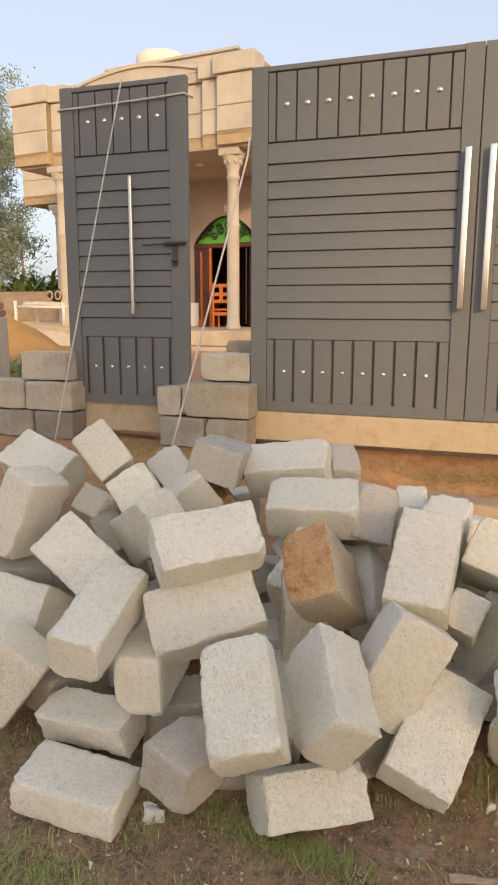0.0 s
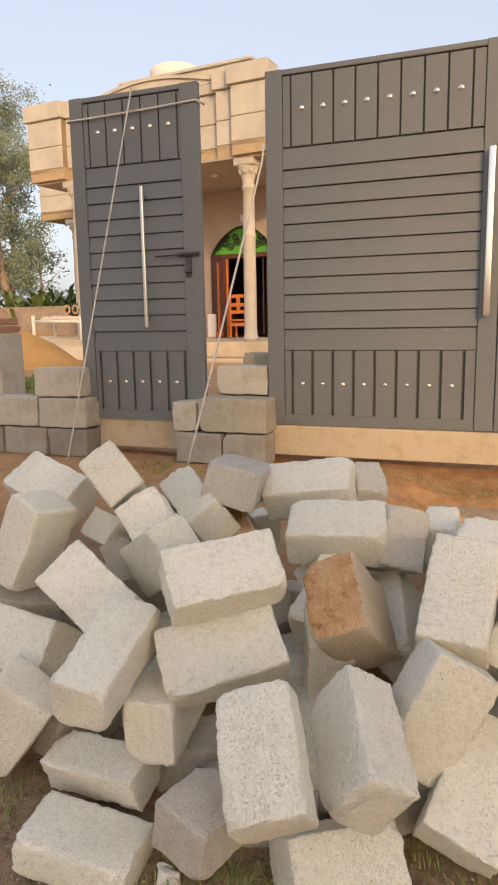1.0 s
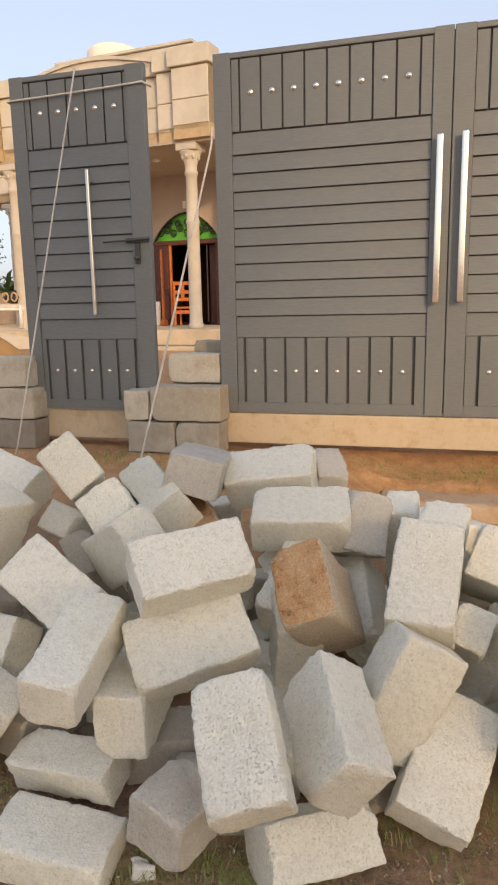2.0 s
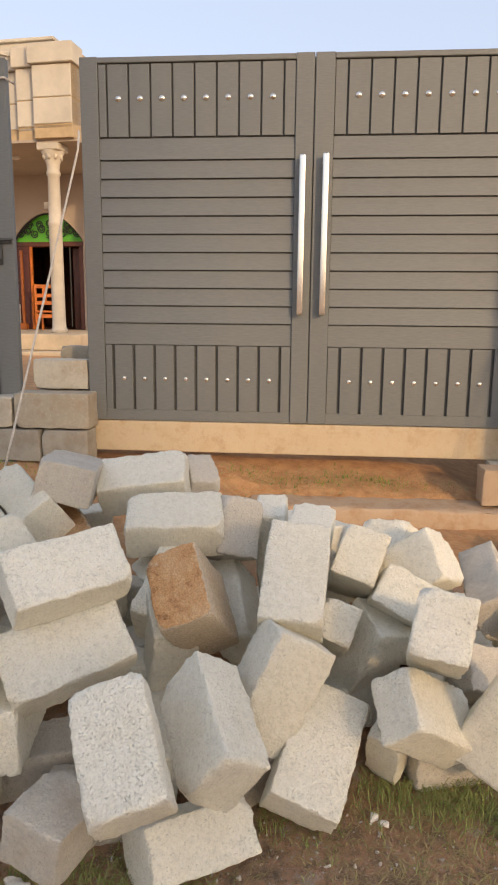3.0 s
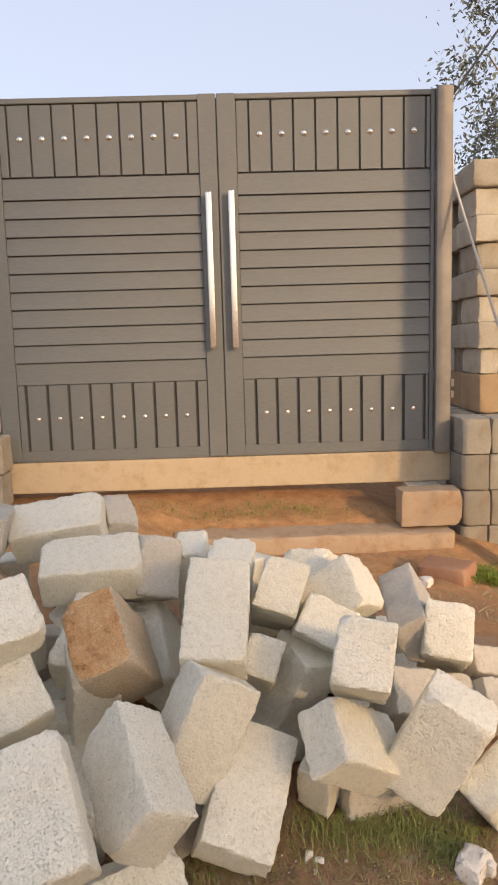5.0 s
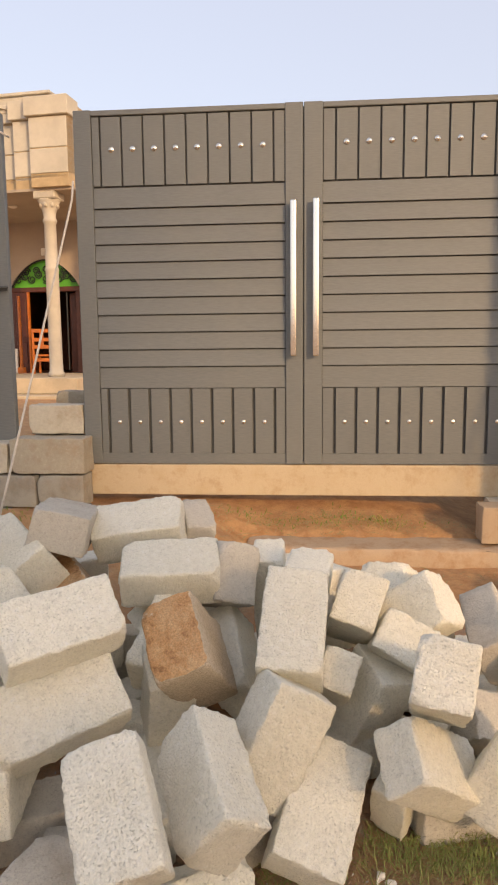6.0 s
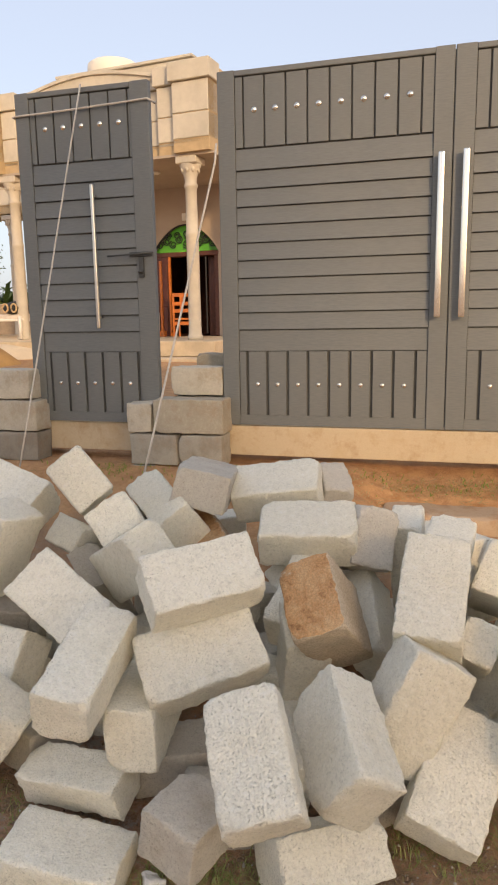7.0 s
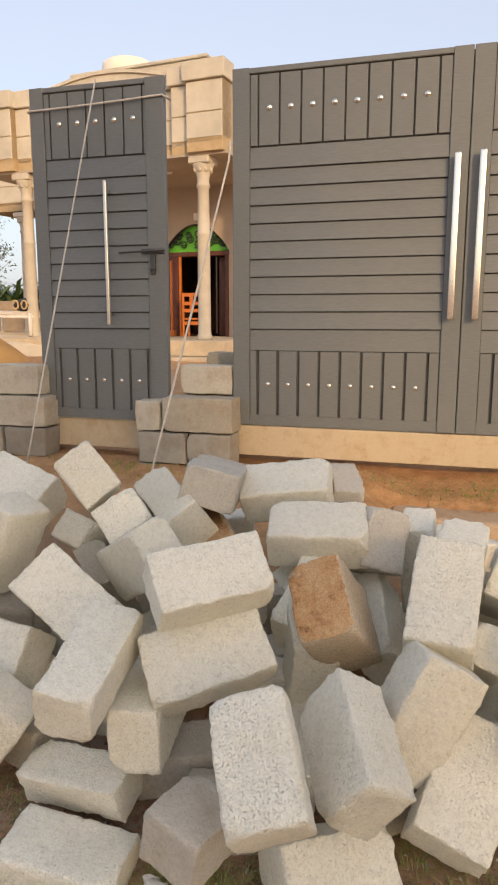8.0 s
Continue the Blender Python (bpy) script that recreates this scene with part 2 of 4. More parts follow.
def rod(a, b, r0, r1=None, seg=10, bm=None, caps=True):
    """A round bar from a to b."""
    bm = bm or bmesh.new()
    a, b = Vector(a), Vector(b)
    d = b - a
    m = Matrix.Translation((a + b) / 2) @ d.to_track_quat("Z", "Y").to_matrix().to_4x4()
    bmesh.ops.create_cone(bm, cap_ends=caps, segments=seg, radius1=r0, radius2=r0 if r1 is None else r1, depth=d.length, matrix=m)
    return bm


def tube(points, r, seg=8, bm=None):
    """A bar bent through points, as joined rings."""
    bm = bm or bmesh.new()
    pts = [Vector(p) for p in points]
    rings = []
    for i, p in enumerate(pts):
        d = (pts[min(i + 1, len(pts) - 1)] - pts[max(i - 1, 0)]).normalized()
        q = d.to_track_quat("Z", "Y").to_matrix()
        rr = r[i] if isinstance(r, (list, tuple)) else r
        rings.append([bm.verts.new(p + q @ Vector((math.cos(2 * math.pi * k / seg) * rr, math.sin(2 * math.pi * k / seg) * rr, 0))) for k in range(seg)])
    for a, b in zip(rings, rings[1:]):
        for k in range(seg):
            bm.faces.new((a[k], a[(k + 1) % seg], b[(k + 1) % seg], b[k]))
    bm.faces.new(rings[0][::-1])
    bm.faces.new(rings[-1])
    return bm


def lathe(profile, seg=24, at=(0, 0, 0), bm=None):
    """A turned solid from (radius, height) pairs."""
    bm = bm or bmesh.new()
    rings = [[bm.verts.new((at[0] + r * math.cos(2 * math.pi * k / seg), at[1] + r * math.sin(2 * math.pi * k / seg), at[2] + z)) for k in range(seg)] for r, z in profile]
    for a, b in zip(rings, rings[1:]):
        for k in range(seg):
            bm.faces.new((a[k], a[(k + 1) % seg], b[(k + 1) % seg], b[k]))
    bm.faces.new(rings[0][::-1])
    bm.faces.new(rings[-1])
    return bm


def extrude_xz(outline, y0, y1, bm=None):
    """A plate with the outline given as (x, z), from y0 to y1."""
    bm = bm or bmesh.new()
    a = [bm.verts.new((x, y0, z)) for x, z in outline]
    b = [bm.verts.new((x, y1, z)) for x, z in outline]
    bm.faces.new(a), bm.faces.new(b[::-1])
    n = len(a)
    for i in range(n):
        bm.faces.new((a[i], b[i], b[(i + 1) % n], a[(i + 1) % n]))
    bmesh.ops.recalc_face_normals(bm, faces=bm.faces)
    return bm


def rough_block(dx, dy, dz, seed, r=0.012, wear=0.004, step=0.035):
    """A cast block: rounded arrises, chipped corners, slightly uneven faces."""
    h = (dx / 2, dy / 2, dz / 2)

    def ticks(a):
        n = max(2, round((2 * a - 2 * r) / step))
        inner = [-a + r + (2 * a - 2 * r) * i / n for i in range(n + 1)]
        return [-a, -a + r * 0.35] + inner + [a - r * 0.35, a]

    off = Vector((seed * 7.13, seed * 3.71, seed * 1.37))
    chips = [(Vector([random.choice((-1, 1)) * q for q in h]), random.uniform(0.012, 0.045)) for _ in range(4)]
    bm, seen = bmesh.new(), {}

    def vert(p):
        key = tuple(round(c, 5) for c in p)
        if key not in seen:
            q = Vector([max(-b + r, min(b - r, c)) for c, b in zip(p, h)])
            d = Vector(p) - q
            w = q + d.normalized() * r if d.length > 1e-7 else Vector(p)
            on_edge = sum(abs(c) > b - r * 0.5 for c, b in zip(p, h))
            nv = noise.noise_vector(w * 9 + off) * wear * 0.9 + noise.noise_vector(w * 60 + off) * wear * (0.5 + 0.8 * (on_edge > 1))
            for c, s in chips:
                k = (w - c).length
                if k < s:
                    w = w + (-c).normalized() * (s - k) * 0.6
            seen[key] = bm.verts.new(w + nv)
        return seen[key]

    for ax in range(3):
        u, v = (ax + 1) % 3, (ax + 2) % 3
        tu, tv = ticks(h[u]), ticks(h[v])
        for side in (-1, 1):
            for i in range(len(tu) - 1):
                for j in range(len(tv) - 1):
                    quad = []
                    for a, b in ((i, j), (i + 1, j), (i + 1, j + 1), (i, j + 1)):
                        p = [0, 0, 0]
                        p[ax], p[u], p[v] = side * h[ax], tu[a], tv[b]
                        quad.append(vert(p))
                    bm.faces.new(quad if side > 0 else quad[::-1])
    return bm


# ---------------------------------------------------------------- ground
def ground_height(x, y):
    """Verge that climbs towards the gate, lower beyond its right end; yard behind."""
    if y < -0.25:
        z = -0.02 + max(y + 3.45, -1.6) * 0.135
        z += 0.10 * max(0.0, min(1.0, (y + 1.2) / 0.9)) * max(0.0, min(1.0, (1.2 - x) / 0.5))
    else:
        z = 0.41 + 0.10 * max(0.0, min(1.0, (1.2 - x) / 0.5)) + min(max(y, 0), 8) * 0.03
    if x > 1.0:
        z -= 0.30 * min(1.0, (x - 1.0) / 1.0) * max(0.0, min(1.0, (y + 2.4) / 1.6))
    if -1.9 < y < 0.4 and x > -0.6:
        k = min(1.0, (x + 0.6) / 0.4) * min(1.0, (0.4 - y) / 0.2)
        z = z + k * (min(z, 0.235 if y < -0.28 else 0.365 + (y + 0.28) * 0.28) - z)
    near = max(0.0, 1 - (abs(x) + abs(y + 2)) / 14)
    return z + near * (0.025 * noise.noise(Vector((x * 1.7, y * 1.7, 0))) + 0.012 * noise.noise(Vector((x * 7, y * 7, 3))))


def axis_ticks(fine0, fine1, step, reach):
    t = list(np.arange(fine0, fine1 + 1e-6, step))
    d, a = step, fine1
    out = []
    while a < reach:
        d *= 1.35
        a += d
        out.append(a)
    d, a, back = step, fine0, []
    while a > -reach:
        d *= 1.35
        a -= d
        back.append(a)
    return back[::-1] + t + out


gx, gy = axis_ticks(-3.6, 2.6, 0.05, 900), axis_ticks(-4.6, 0.4, 0.05, 900)
verts = [(x, y, ground_height(x, y)) for y in gy for x in gx]
nx = len(gx)
faces = [(j * nx + i, j * nx + i + 1, (j + 1) * nx + i + 1, (j + 1) * nx + i) for j in range(len(gy) - 1) for i in range(nx - 1)]
me = bpy.data.meshes.new("ground")
me.from_pydata(verts, [], faces)
me.materials.append(M_SOIL)
me.shade_smooth()
tagged(new("ground", me), "red-brown earth verge with grit and patchy grass", "ground", kind="structure")

# unseen wall added to keep the low sun off the heap and the wicket
SUN_SIDE = Vector((-SUN_FROM.y, SUN_FROM.x, 0.0))
edge = SUN_FROM * 26.0 + SUN_SIDE * SHADE_EDGE
bm = box(-5.5, 0.0, -0.15, 0.15, -0.8, 12.0, 0.02)
wall = tagged(new("shade_wall", solid(bm, "shade_wall", M_SHADEWALL)), "plain plastered wall added out of view to cast shade", "wall", kind="structure")
wall.matrix_basis = pose(edge.x, edge.y, 0, 0, 0, math.degrees(math.atan2(SUN_SIDE.y, SUN_SIDE.x)))

# ---------------------------------------------------------------- plinth beam and slab
bm = box(-3.55, 1.62, 0.0, 0.24, 0.577, 0.800, 0.008, 2)
tagged(new("plinth_beam", solid(bm, "plinth_beam", M_BEAM)), "ochre plastered concrete plinth beam under the gates", "plinth", kind="structure")
bm = rough_block(1.85, 0.52, 0.20, 4, 0.02, 0.012, 0.06)
tagged(new("threshold_slab", solid(bm, "threshold_slab", M_SLAB, True)), "earth-covered concrete strip below the gate", "slab", kind="structure").matrix_basis = pose(0.565, -0.295, 0.245, 0, 0, -0.8)


# ---------------------------------------------------------------- gates
Z0, Z1 = 0.808, 3.262            # foot and head of all gate leaves
LINES = [2.749] + [2.602 - 0.1221 * i for i in range(10)]   # joints of the lapped boards
PITCH = 0.150


def stud(x, z, r, parent, y=-0.008):
    prof = [(r * 1.45, 0.0), (r * 1.45, 0.003), (r, 0.004), (r * 0.92, r * 0.35), (r * 0.6, r * 0.62), (r * 0.2, r * 0.72)]
    bm = lathe(prof, 14)
    bmesh.ops.transform(bm, matrix=Matrix.Translation((x, y, z)) @ Matrix.Rotation(radians(90), 4, 'X'), verts=bm.verts)
    part("stud", bm, M_STEEL, parent, "", True)


def gate_leaf(name, label, xa, xb, xin0, xin1, first, count, studs_from):
    """A leaf between xa and xb whose sheeting fills xin0 to xin1; grooves start at first."""
    g = thing(name, ((xa + xb) / 2, 0, Z0), label, "gate")
    ox, oz = -(xa + xb) / 2, -Z0

    def put(nm, bm, mat, lab="", smooth=False):
        bmesh.ops.translate(bm, vec=(ox, 0, oz), verts=bm.verts)
        return part(nm, bm, mat, g, lab, smooth)

    put("stile", box(xa, xin0, -0.012, 0.045, Z0, Z1, 0.004), M_GATE)
    put("stile", box(xin1, xb, -0.012, 0.045, Z0, Z1, 0.004), M_GATE)
    put("top_rail", box(xin0, xin1, -0.012, 0.045, 3.222, Z1 - 0.004, 0.004), M_GATE)
    put("bottom_rail", box(xin0, xin1, 0.0, 0.045, Z0 + 0.002, 0.882), M_GATE)
    put("backing_sheet", box(xin0, xin1, 0.022, 0.034, 0.882, 3.222), M_GROOVESHADE, "backing sheet, groove shade put into its dark colour")
    # upright strips, above and below
    edges = [xin0 + 0.004] + [first + PITCH * i for i in range(count)] + [xin1 - 0.004]
    for z0, z1 in ((2.757, 3.216), (0.8825, 1.3535)):
        for a, b in zip(edges, edges[1:]):
            gap = 0.0065 if z0 > 2 else 0.0105
            a2 = a + (gap if a != edges[0] else 0)
            b2 = b - (gap if b != edges[-1] else 0)
            if b2 - a2 > 0.008:
                top = z1 if z0 > 2 else z1 - 0.004
                put("upright_strip", box(a2, b2, 0.0, 0.022, z0, top, 0.0012), M_GATE)
    # lapped boards: each leans out at its foot
    for za, zb in list(zip(LINES, LINES[1:])) + [(LINES[-1], 1.349)]:
        out = extrude_xz([(xin0 + 0.002, zb + 0.006), (xin1 - 0.002, zb + 0.006), (xin1 - 0.002, za - 0.003), (xin0 + 0.002, za - 0.003)], 0.0, 0.022)
        for v in out.verts:
            if v.co.y < 0.01:
                v.co.y = (0.0 if zb < 1.36 else -0.006) if v.co.z < (za + zb) / 2 else 0.008
        put("lapped_board", out, M_GATE)
    for i in range(count - 1):
        x = studs_from + PITCH * i
        stud(x + ox, 3.0 + oz, 0.0142, g, -0.001)
        stud(x + ox, 1.11 + oz, 0.0105, g, -0.001)
    return g, put


def bar_handle(put, x, z0, z1, w, metal=M_STEEL):
    """A flat polished bar on two stand-offs, with end plates."""
    h = put("handle", box(x - w * 0.42, x + w * 0.42, -0.080, -0.054, z0, z1, 0.0115, 4), metal, "polished steel bar handle", True)
    for z in (z0 + 0.08, z1 - 0.08):
        put("handle_bracket", rod((x, -0.058, z), (x, -0.012, z), 0.011), M_STEEL, "", True)
    return h


g, put = gate_leaf("gate_leaf", "closed dark grey steel gate leaf with lapped boards and steel studs", -1.575, 0.008, -1.452, -0.113, -1.392, 9, -1.315)
bar_handle(put, -0.058, 1.572, 2.620, 0.052)
g, put = gate_leaf("gate_leaf", "closed dark grey steel gate leaf against a grey gatepost", 0.014, 1.490, 0.142, 1.462, 0.228, 9, 0.300)
bar_handle(put, 0.096, 1.572, 2.628, 0.052)
for z in (2.62, 1.27):
    put("hinge", rod((1.496, -0.010, z), (1.496, -0.010, z + 0.11), 0.012), M_GATE, "", True)

put("meeting_strip", box(-0.03, 0.05, 0.047, 0.055, Z0 + 0.01, Z1 - 0.01), M_GATE)

# gatepost that stands proud of the leaf
bm = box(1.493, 1.60, -0.055, 0.07, 0.79, 3.268, 0.005)
post = tagged(new("gate_post", solid(bm, "gate_post", M_POST)), "tall square tan-grey steel gatepost, sun warmth put into its paint", "post")
for z in (1.28, 1.36):
    part("hinge_lug", box(1.600, 1.622, -0.06, -0.02, z - 0.10, z - 0.05, 0.003), M_STEEL, post)

# wicket door leaf
w, put = gate_leaf("wicket_gate", "narrow dark grey steel wicket leaf tied upright with rope", -3.158, -2.080, -3.046, -2.222, -2.997, 6, -2.922)
w.matrix_basis = pose(-2.619, -0.03, Z0)
bar_handle(put, -2.528, 1.533, 2.575, 0.034, M_DULLSTEEL)
put("sliding_bolt", rod((-2.44, -0.045, 2.060), (-2.07, -0.045, 2.074), 0.007), M_IRON, "black sliding bolt", True)
put("bolt_plate", box(-2.27, -2.09, -0.03, -0.012, 2.050, 2.085, 0.003), M_IRON)
put("hasp", box(-2.200, -2.158, -0.030, -0.012, 1.900, 2.048, 0.008, 2), M_IRON)
put("hasp_eye", lathe([(0.016, 0), (0.022, 0.004), (0.022, 0.014), (0.016, 0.018)], 14, (-2.178, -0.04, 1.93)), M_IRON, "", True)


# ---------------------------------------------------------------- ropes
def rope(name, pts, r, label):
    ob = new(name, solid(tube(pts, r, 7), name, M_ROPE, True))
    return tagged(ob, label, "rope")


def sag(a, b, drop=0.0, n=9):
    a, b = Vector(a), Vector(b)
    return [a.lerp(b, i / n) - Vector((0, 0, drop * 4 * (i / n) * (1 - i / n))) for i in range(n + 1)]


rope("rope_band", [(-2.05, 0.02, 3.115), (-2.062, -0.052, 3.118)] + sag((-2.08, -0.056, 3.13), (-3.15, -0.056, 3.10), 0.004) + [(-3.172, -0.05, 3.098), (-3.175, 0.02, 3.095)], 0.0075, "white rope tied round the wicket leaf")
rope("guy_rope", sag((-2.593, -0.062, 3.27), (-2.758, -0.9, 0.62), 0.01), 0.0062, "taut white guy rope from the wicket to the ground")
rope("guy_rope", [(-1.592, 0.0, 2.80), (-1.594, -0.03, 2.68)] + sag((-1.596, -0.035, 2.66), (-1.845, -0.9, 0.60), 0.01), 0.0078, "taut white guy rope from the gate edge to the ground")
rope("guy_rope", [(1.612, 0.0, 2.86), (1.612, -0.03, 2.66)] + sag((1.612, -0.04, 2.65), (1.84, -1.25, 0.60), 0.02) + [(1.93, -1.55, 0.02)], 0.009, "white guy rope from the gatepost to the ground")


# ---------------------------------------------------------------- stacked blocks beside the gates
def stack(name, label, rows, look_of=None):
    """Rows of (x0, x1, y0, y1, z0, z1), each one a block laid dry."""
    x, y, z = rows[0][0], rows[0][2], min(r[4] for r in rows)
    s = thing(name, (x, y, z), label, "block stack")
    for i, (x0, x1, y0, y1, z0, z1) in enumerate(rows):
        bm = rough_block(x1 - x0 - 0.006, y1 - y0 - 0.006, z1 - z0 - 0.003, hash_of(x0, z0), 0.007, 0.006, 0.045)
        ob = part("block", bm, look_of(i, rows[i]) if look_of else M_WALLBLOCK, s, "", True)
        ob.matrix_basis = pose((x0 + x1) / 2 - x, (y0 + y1) / 2 - y, (z0 + z1) / 2 - z, 0, 0, random.uniform(-1.5, 1.5))
    return s


def hash_of(a, b):
    return (a * 3.1 + b * 5.7) % 11


stack("block_pier", "unfinished pier of stacked grey concrete blocks between the gates", [
    (-2.26, -1.90, -0.24, -0.02, 0.30, 0.515), (-1.89, -1.53, -0.24, -0.02, 0.30, 0.515),
    (-2.25, -1.87, -0.24, -0.02, 0.525, 0.755), (-1.86, -1.525, -0.24, -0.02, 0.525, 0.755),
    (-2.265, -2.065, -0.24, -0.02, 0.765, 0.985), (-2.055, -1.515, -0.24, 0.0, 0.765, 1.015),
    (-2.00, -1.59, 0.02, 0.22, 0.80, 1.01), (-2.00, -1.585, 0.0, 0.20, 1.02, 1.235),
    (-1.90, -1.60, 0.30, 0.50, 0.60, 1.32)], lambda i, r: M_DAMP if r[4] < 0.6 else M_WALLBLOCK)
stack("block_pier", "low pier of stacked grey concrete blocks beside the wicket", [
    (-3.45, -3.06, -0.22, 0.0, 0.28, 0.50), (-3.90, -3.47, -0.22, 0.0, 0.28, 0.50),
    (-3.42, -3.05, -0.22, 0.0, 0.51, 0.735), (-3.86, -3.44, -0.22, 0.0, 0.51, 0.735), (-4.3, -3.87, -0.22, 0.0, 0.51, 0.735),
    (-3.50, -3.04, -0.22, 0.0, 0.745, 0.985), (-3.93, -3.515, -0.22, 0.0, 0.745, 0.985), (-4.36, -3.94, -0.22, 0.0, 0.745, 0.985),
    (-3.54, -3.10, -0.20, 0.0, 0.995, 1.225)], lambda i, r: M_DAMP if r[4] < 0.6 else M_WALLBLOCK)

# toothed side wall beyond the gatepost
rows = []
for i in range(9):
    z, up = (1.335 + (i - 1) * 0.1845, 0.1825) if i else (1.055, 0.278)
    x0 = 1.85 - 0.065 * i / 8
    x1 = 2.04 if i % 2 == 0 else 1.975
    rows.append((x0 - (0.02 if i % 2 == 0 else 0.0), x1, 0.02 if i % 2 == 0 else 0.06, 0.44, z, z + up))
    for k in range(12):
        y0 = 0.45 + k * 0.41 - (0.2 if i % 2 else 0)
        if y0 > 0.44:
            rows.append((x0, x0 + 0.20, y0, y0 + 0.405, z, z + up))
for i in range(4):
    z = 0.045 + i * 0.252
    for a, b in ((1.615, 1.815), (1.82, 2.02), (2.03, 2.40)):
        rows.append((a + 0.012 * (i % 2), b + 0.012 * (i % 2), -0.25, 0.14, z, z + 0.248))
    for k in range(12):
        rows.append((1.76, 1.98, 0.15 + k * 0.41, 0.55 + k * 0.41, z, z + 0.248))
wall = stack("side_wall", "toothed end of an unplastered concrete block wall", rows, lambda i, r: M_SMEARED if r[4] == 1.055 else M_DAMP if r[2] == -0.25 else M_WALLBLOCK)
part("mortar_core", box(1.865, 1.955, 0.5, 5.3, 0.1, 2.70), M_MORTAR, wall).location = (-rows[0][0], -rows[0][2], -0.045)
stack("block_prop", "single tan concrete block lying before the gate", [(1.155, 1.56, -0.47, -0.27, 0.365, 0.603)], lambda i, r: M_SLAB)
stack("block_prop", "grey block wedged under the plinth beam", [(1.28, 1.52, -0.20, 0.06, 0.33, 0.575)])
b = new("red_brick", solid(rough_block(0.29, 0.20, 0.12, 2.2, 0.012, 0.006, 0.05), "red_brick", M_BRICK, True))
tagged(b, "worn red brick lying in the soil", "brick").matrix_basis = pose(1.28, -1.05, 0.245, 3, -2, -38)


# ---------------------------------------------------------------- concrete power pole
pole = thing("power_pole", (1.863, -0.65, -0.1), "pale square concrete power pole leaning slightly", "pole")
bm = bmesh.new()
lo = [bm.verts.new(p) for p in ((-0.115, -0.10, 0), (0.075, -0.10, 0), (0.075, 0.0, 0), (-0.115, 0.0, 0))]
hi = [bm.verts.new((v.co.x * 0.72 + 0.06, v.co.y * 0.72, 6.2)) for v in lo]
bm.faces.new(lo[::-1]), bm.faces.new(hi)
for i in range(4):
    bm.faces.new((lo[i], lo[(i + 1) % 4], hi[(i + 1) % 4], hi[i]))
bmesh.ops.bevel(bm, geom=list(bm.edges), offset=0.012, segments=2, affect='EDGES')
part("shaft", bm, M_POLE, pole)


# ---------------------------------------------------------------- heap of loose blocks
made_blocks = []


def loose_block(x, y, z, rx, ry, rz, dx, dy, dz, stained=False, dirty_dim=False):
    n = len(made_blocks)
    bm = rough_block(dx, dy, dz, 1.0 + n * 0.77, random.uniform(0.007, 0.012), 0.0055, 0.017)
    ob = new("concrete_block", solid(bm, "concrete_block", M_STAINED if stained else M_DIRTY_DIM if dirty_dim else M_BLOCK, True))
    ob.matrix_basis = pose(x, y, z, rx, ry, rz)
    label = "concrete block caked with red earth in the heap" if stained else "darker grey-brown concrete block in the heap" if dirty_dim else "pale rough concrete block tumbled in the heap"
    made_blocks.append(tagged(ob, label, "block", "heap of loose concrete blocks"))


loose_block(-0.422, -3.404, 0.484, 141, 16, -165, 0.203, 0.333, 0.133)
loose_block(-0.218, -3.208, 0.438, -147, -21, 113, 0.354, 0.162, 0.194)
loose_block(-0.349, -2.742, 0.606, -30, -41, 116, 0.267, 0.182, 0.332, stained=True)
loose_block(-0.702, -2.991, 0.782, 43, -5, 38, 0.360, 0.198, 0.151)
loose_block(-0.702, -3.005, 0.532, 44, -15, 28, 0.385, 0.226, 0.150)
loose_block(-0.001, -2.741, 0.704, 139, -3, 177, 0.209, 0.366, 0.146)
loose_block(-0.470, -2.419, 0.778, 24, -1, 8, 0.365, 0.208, 0.156)
loose_block(-0.652, -2.140, 0.870, 27, -8, 3, 0.367, 0.216, 0.151)
loose_block(-0.481, -1.971, 0.751, 24, 8, 26, 0.131, 0.208, 0.374, dirty_dim=True)
loose_block(-0.295, -2.269, 0.716, 69, 15, 22, 0.164, 0.229, 0.377, dirty_dim=True)
loose_block(-0.235, -2.455, 0.457, 33, -27, -2, 0.144, 0.368, 0.193)
loose_block(-0.465, -2.383, 0.485, -1, -37, 28, 0.150, 0.200, 0.373)
loose_block(-1.049, -2.732, 0.726, 58, -57, 176, 0.210, 0.375, 0.150)
loose_block(-1.081, -2.333, 0.809, -164, -38, 34, 0.156, 0.375, 0.205)
loose_block(-0.936, -2.250, 0.911, 85, 14, 10, 0.219, 0.151, 0.376, dirty_dim=True)
loose_block(-1.369, -2.523, 0.958, 69, -34, 40, 0.159, 0.208, 0.374)
loose_block(-1.199, -2.518, 0.789, 60, -31, 32, 0.175, 0.145, 0.373)
loose_block(-0.917, -2.267, 0.666, 12, -35, 28, 0.145, 0.375, 0.205, stained=True)
loose_block(-1.820, -2.340, 0.828, 16, -34, 65, 0.218, 0.373, 0.161)
loose_block(-1.634, -2.720, 0.729, 22, 8, 79, 0.213, 0.166, 0.357)
loose_block(-1.249, -2.885, 0.602, -148, -38, 51, 0.210, 0.376, 0.150)
loose_block(-0.996, -3.199, 0.558, 164, -9, -174, 0.168, 0.397, 0.156)
loose_block(-1.542, -2.927, 0.398, 54, 0, -13, 0.375, 0.221, 0.151)
loose_block(-1.492, -2.783, 0.187, -137, -39, 72, 0.205, 0.181, 0.374)
loose_block(-1.437, -3.145, 0.241, -99, -36, -169, 0.217, 0.374, 0.150)
loose_block(-1.075, -3.157, 0.146, 162, 7, 171, 0.385, 0.146, 0.119)
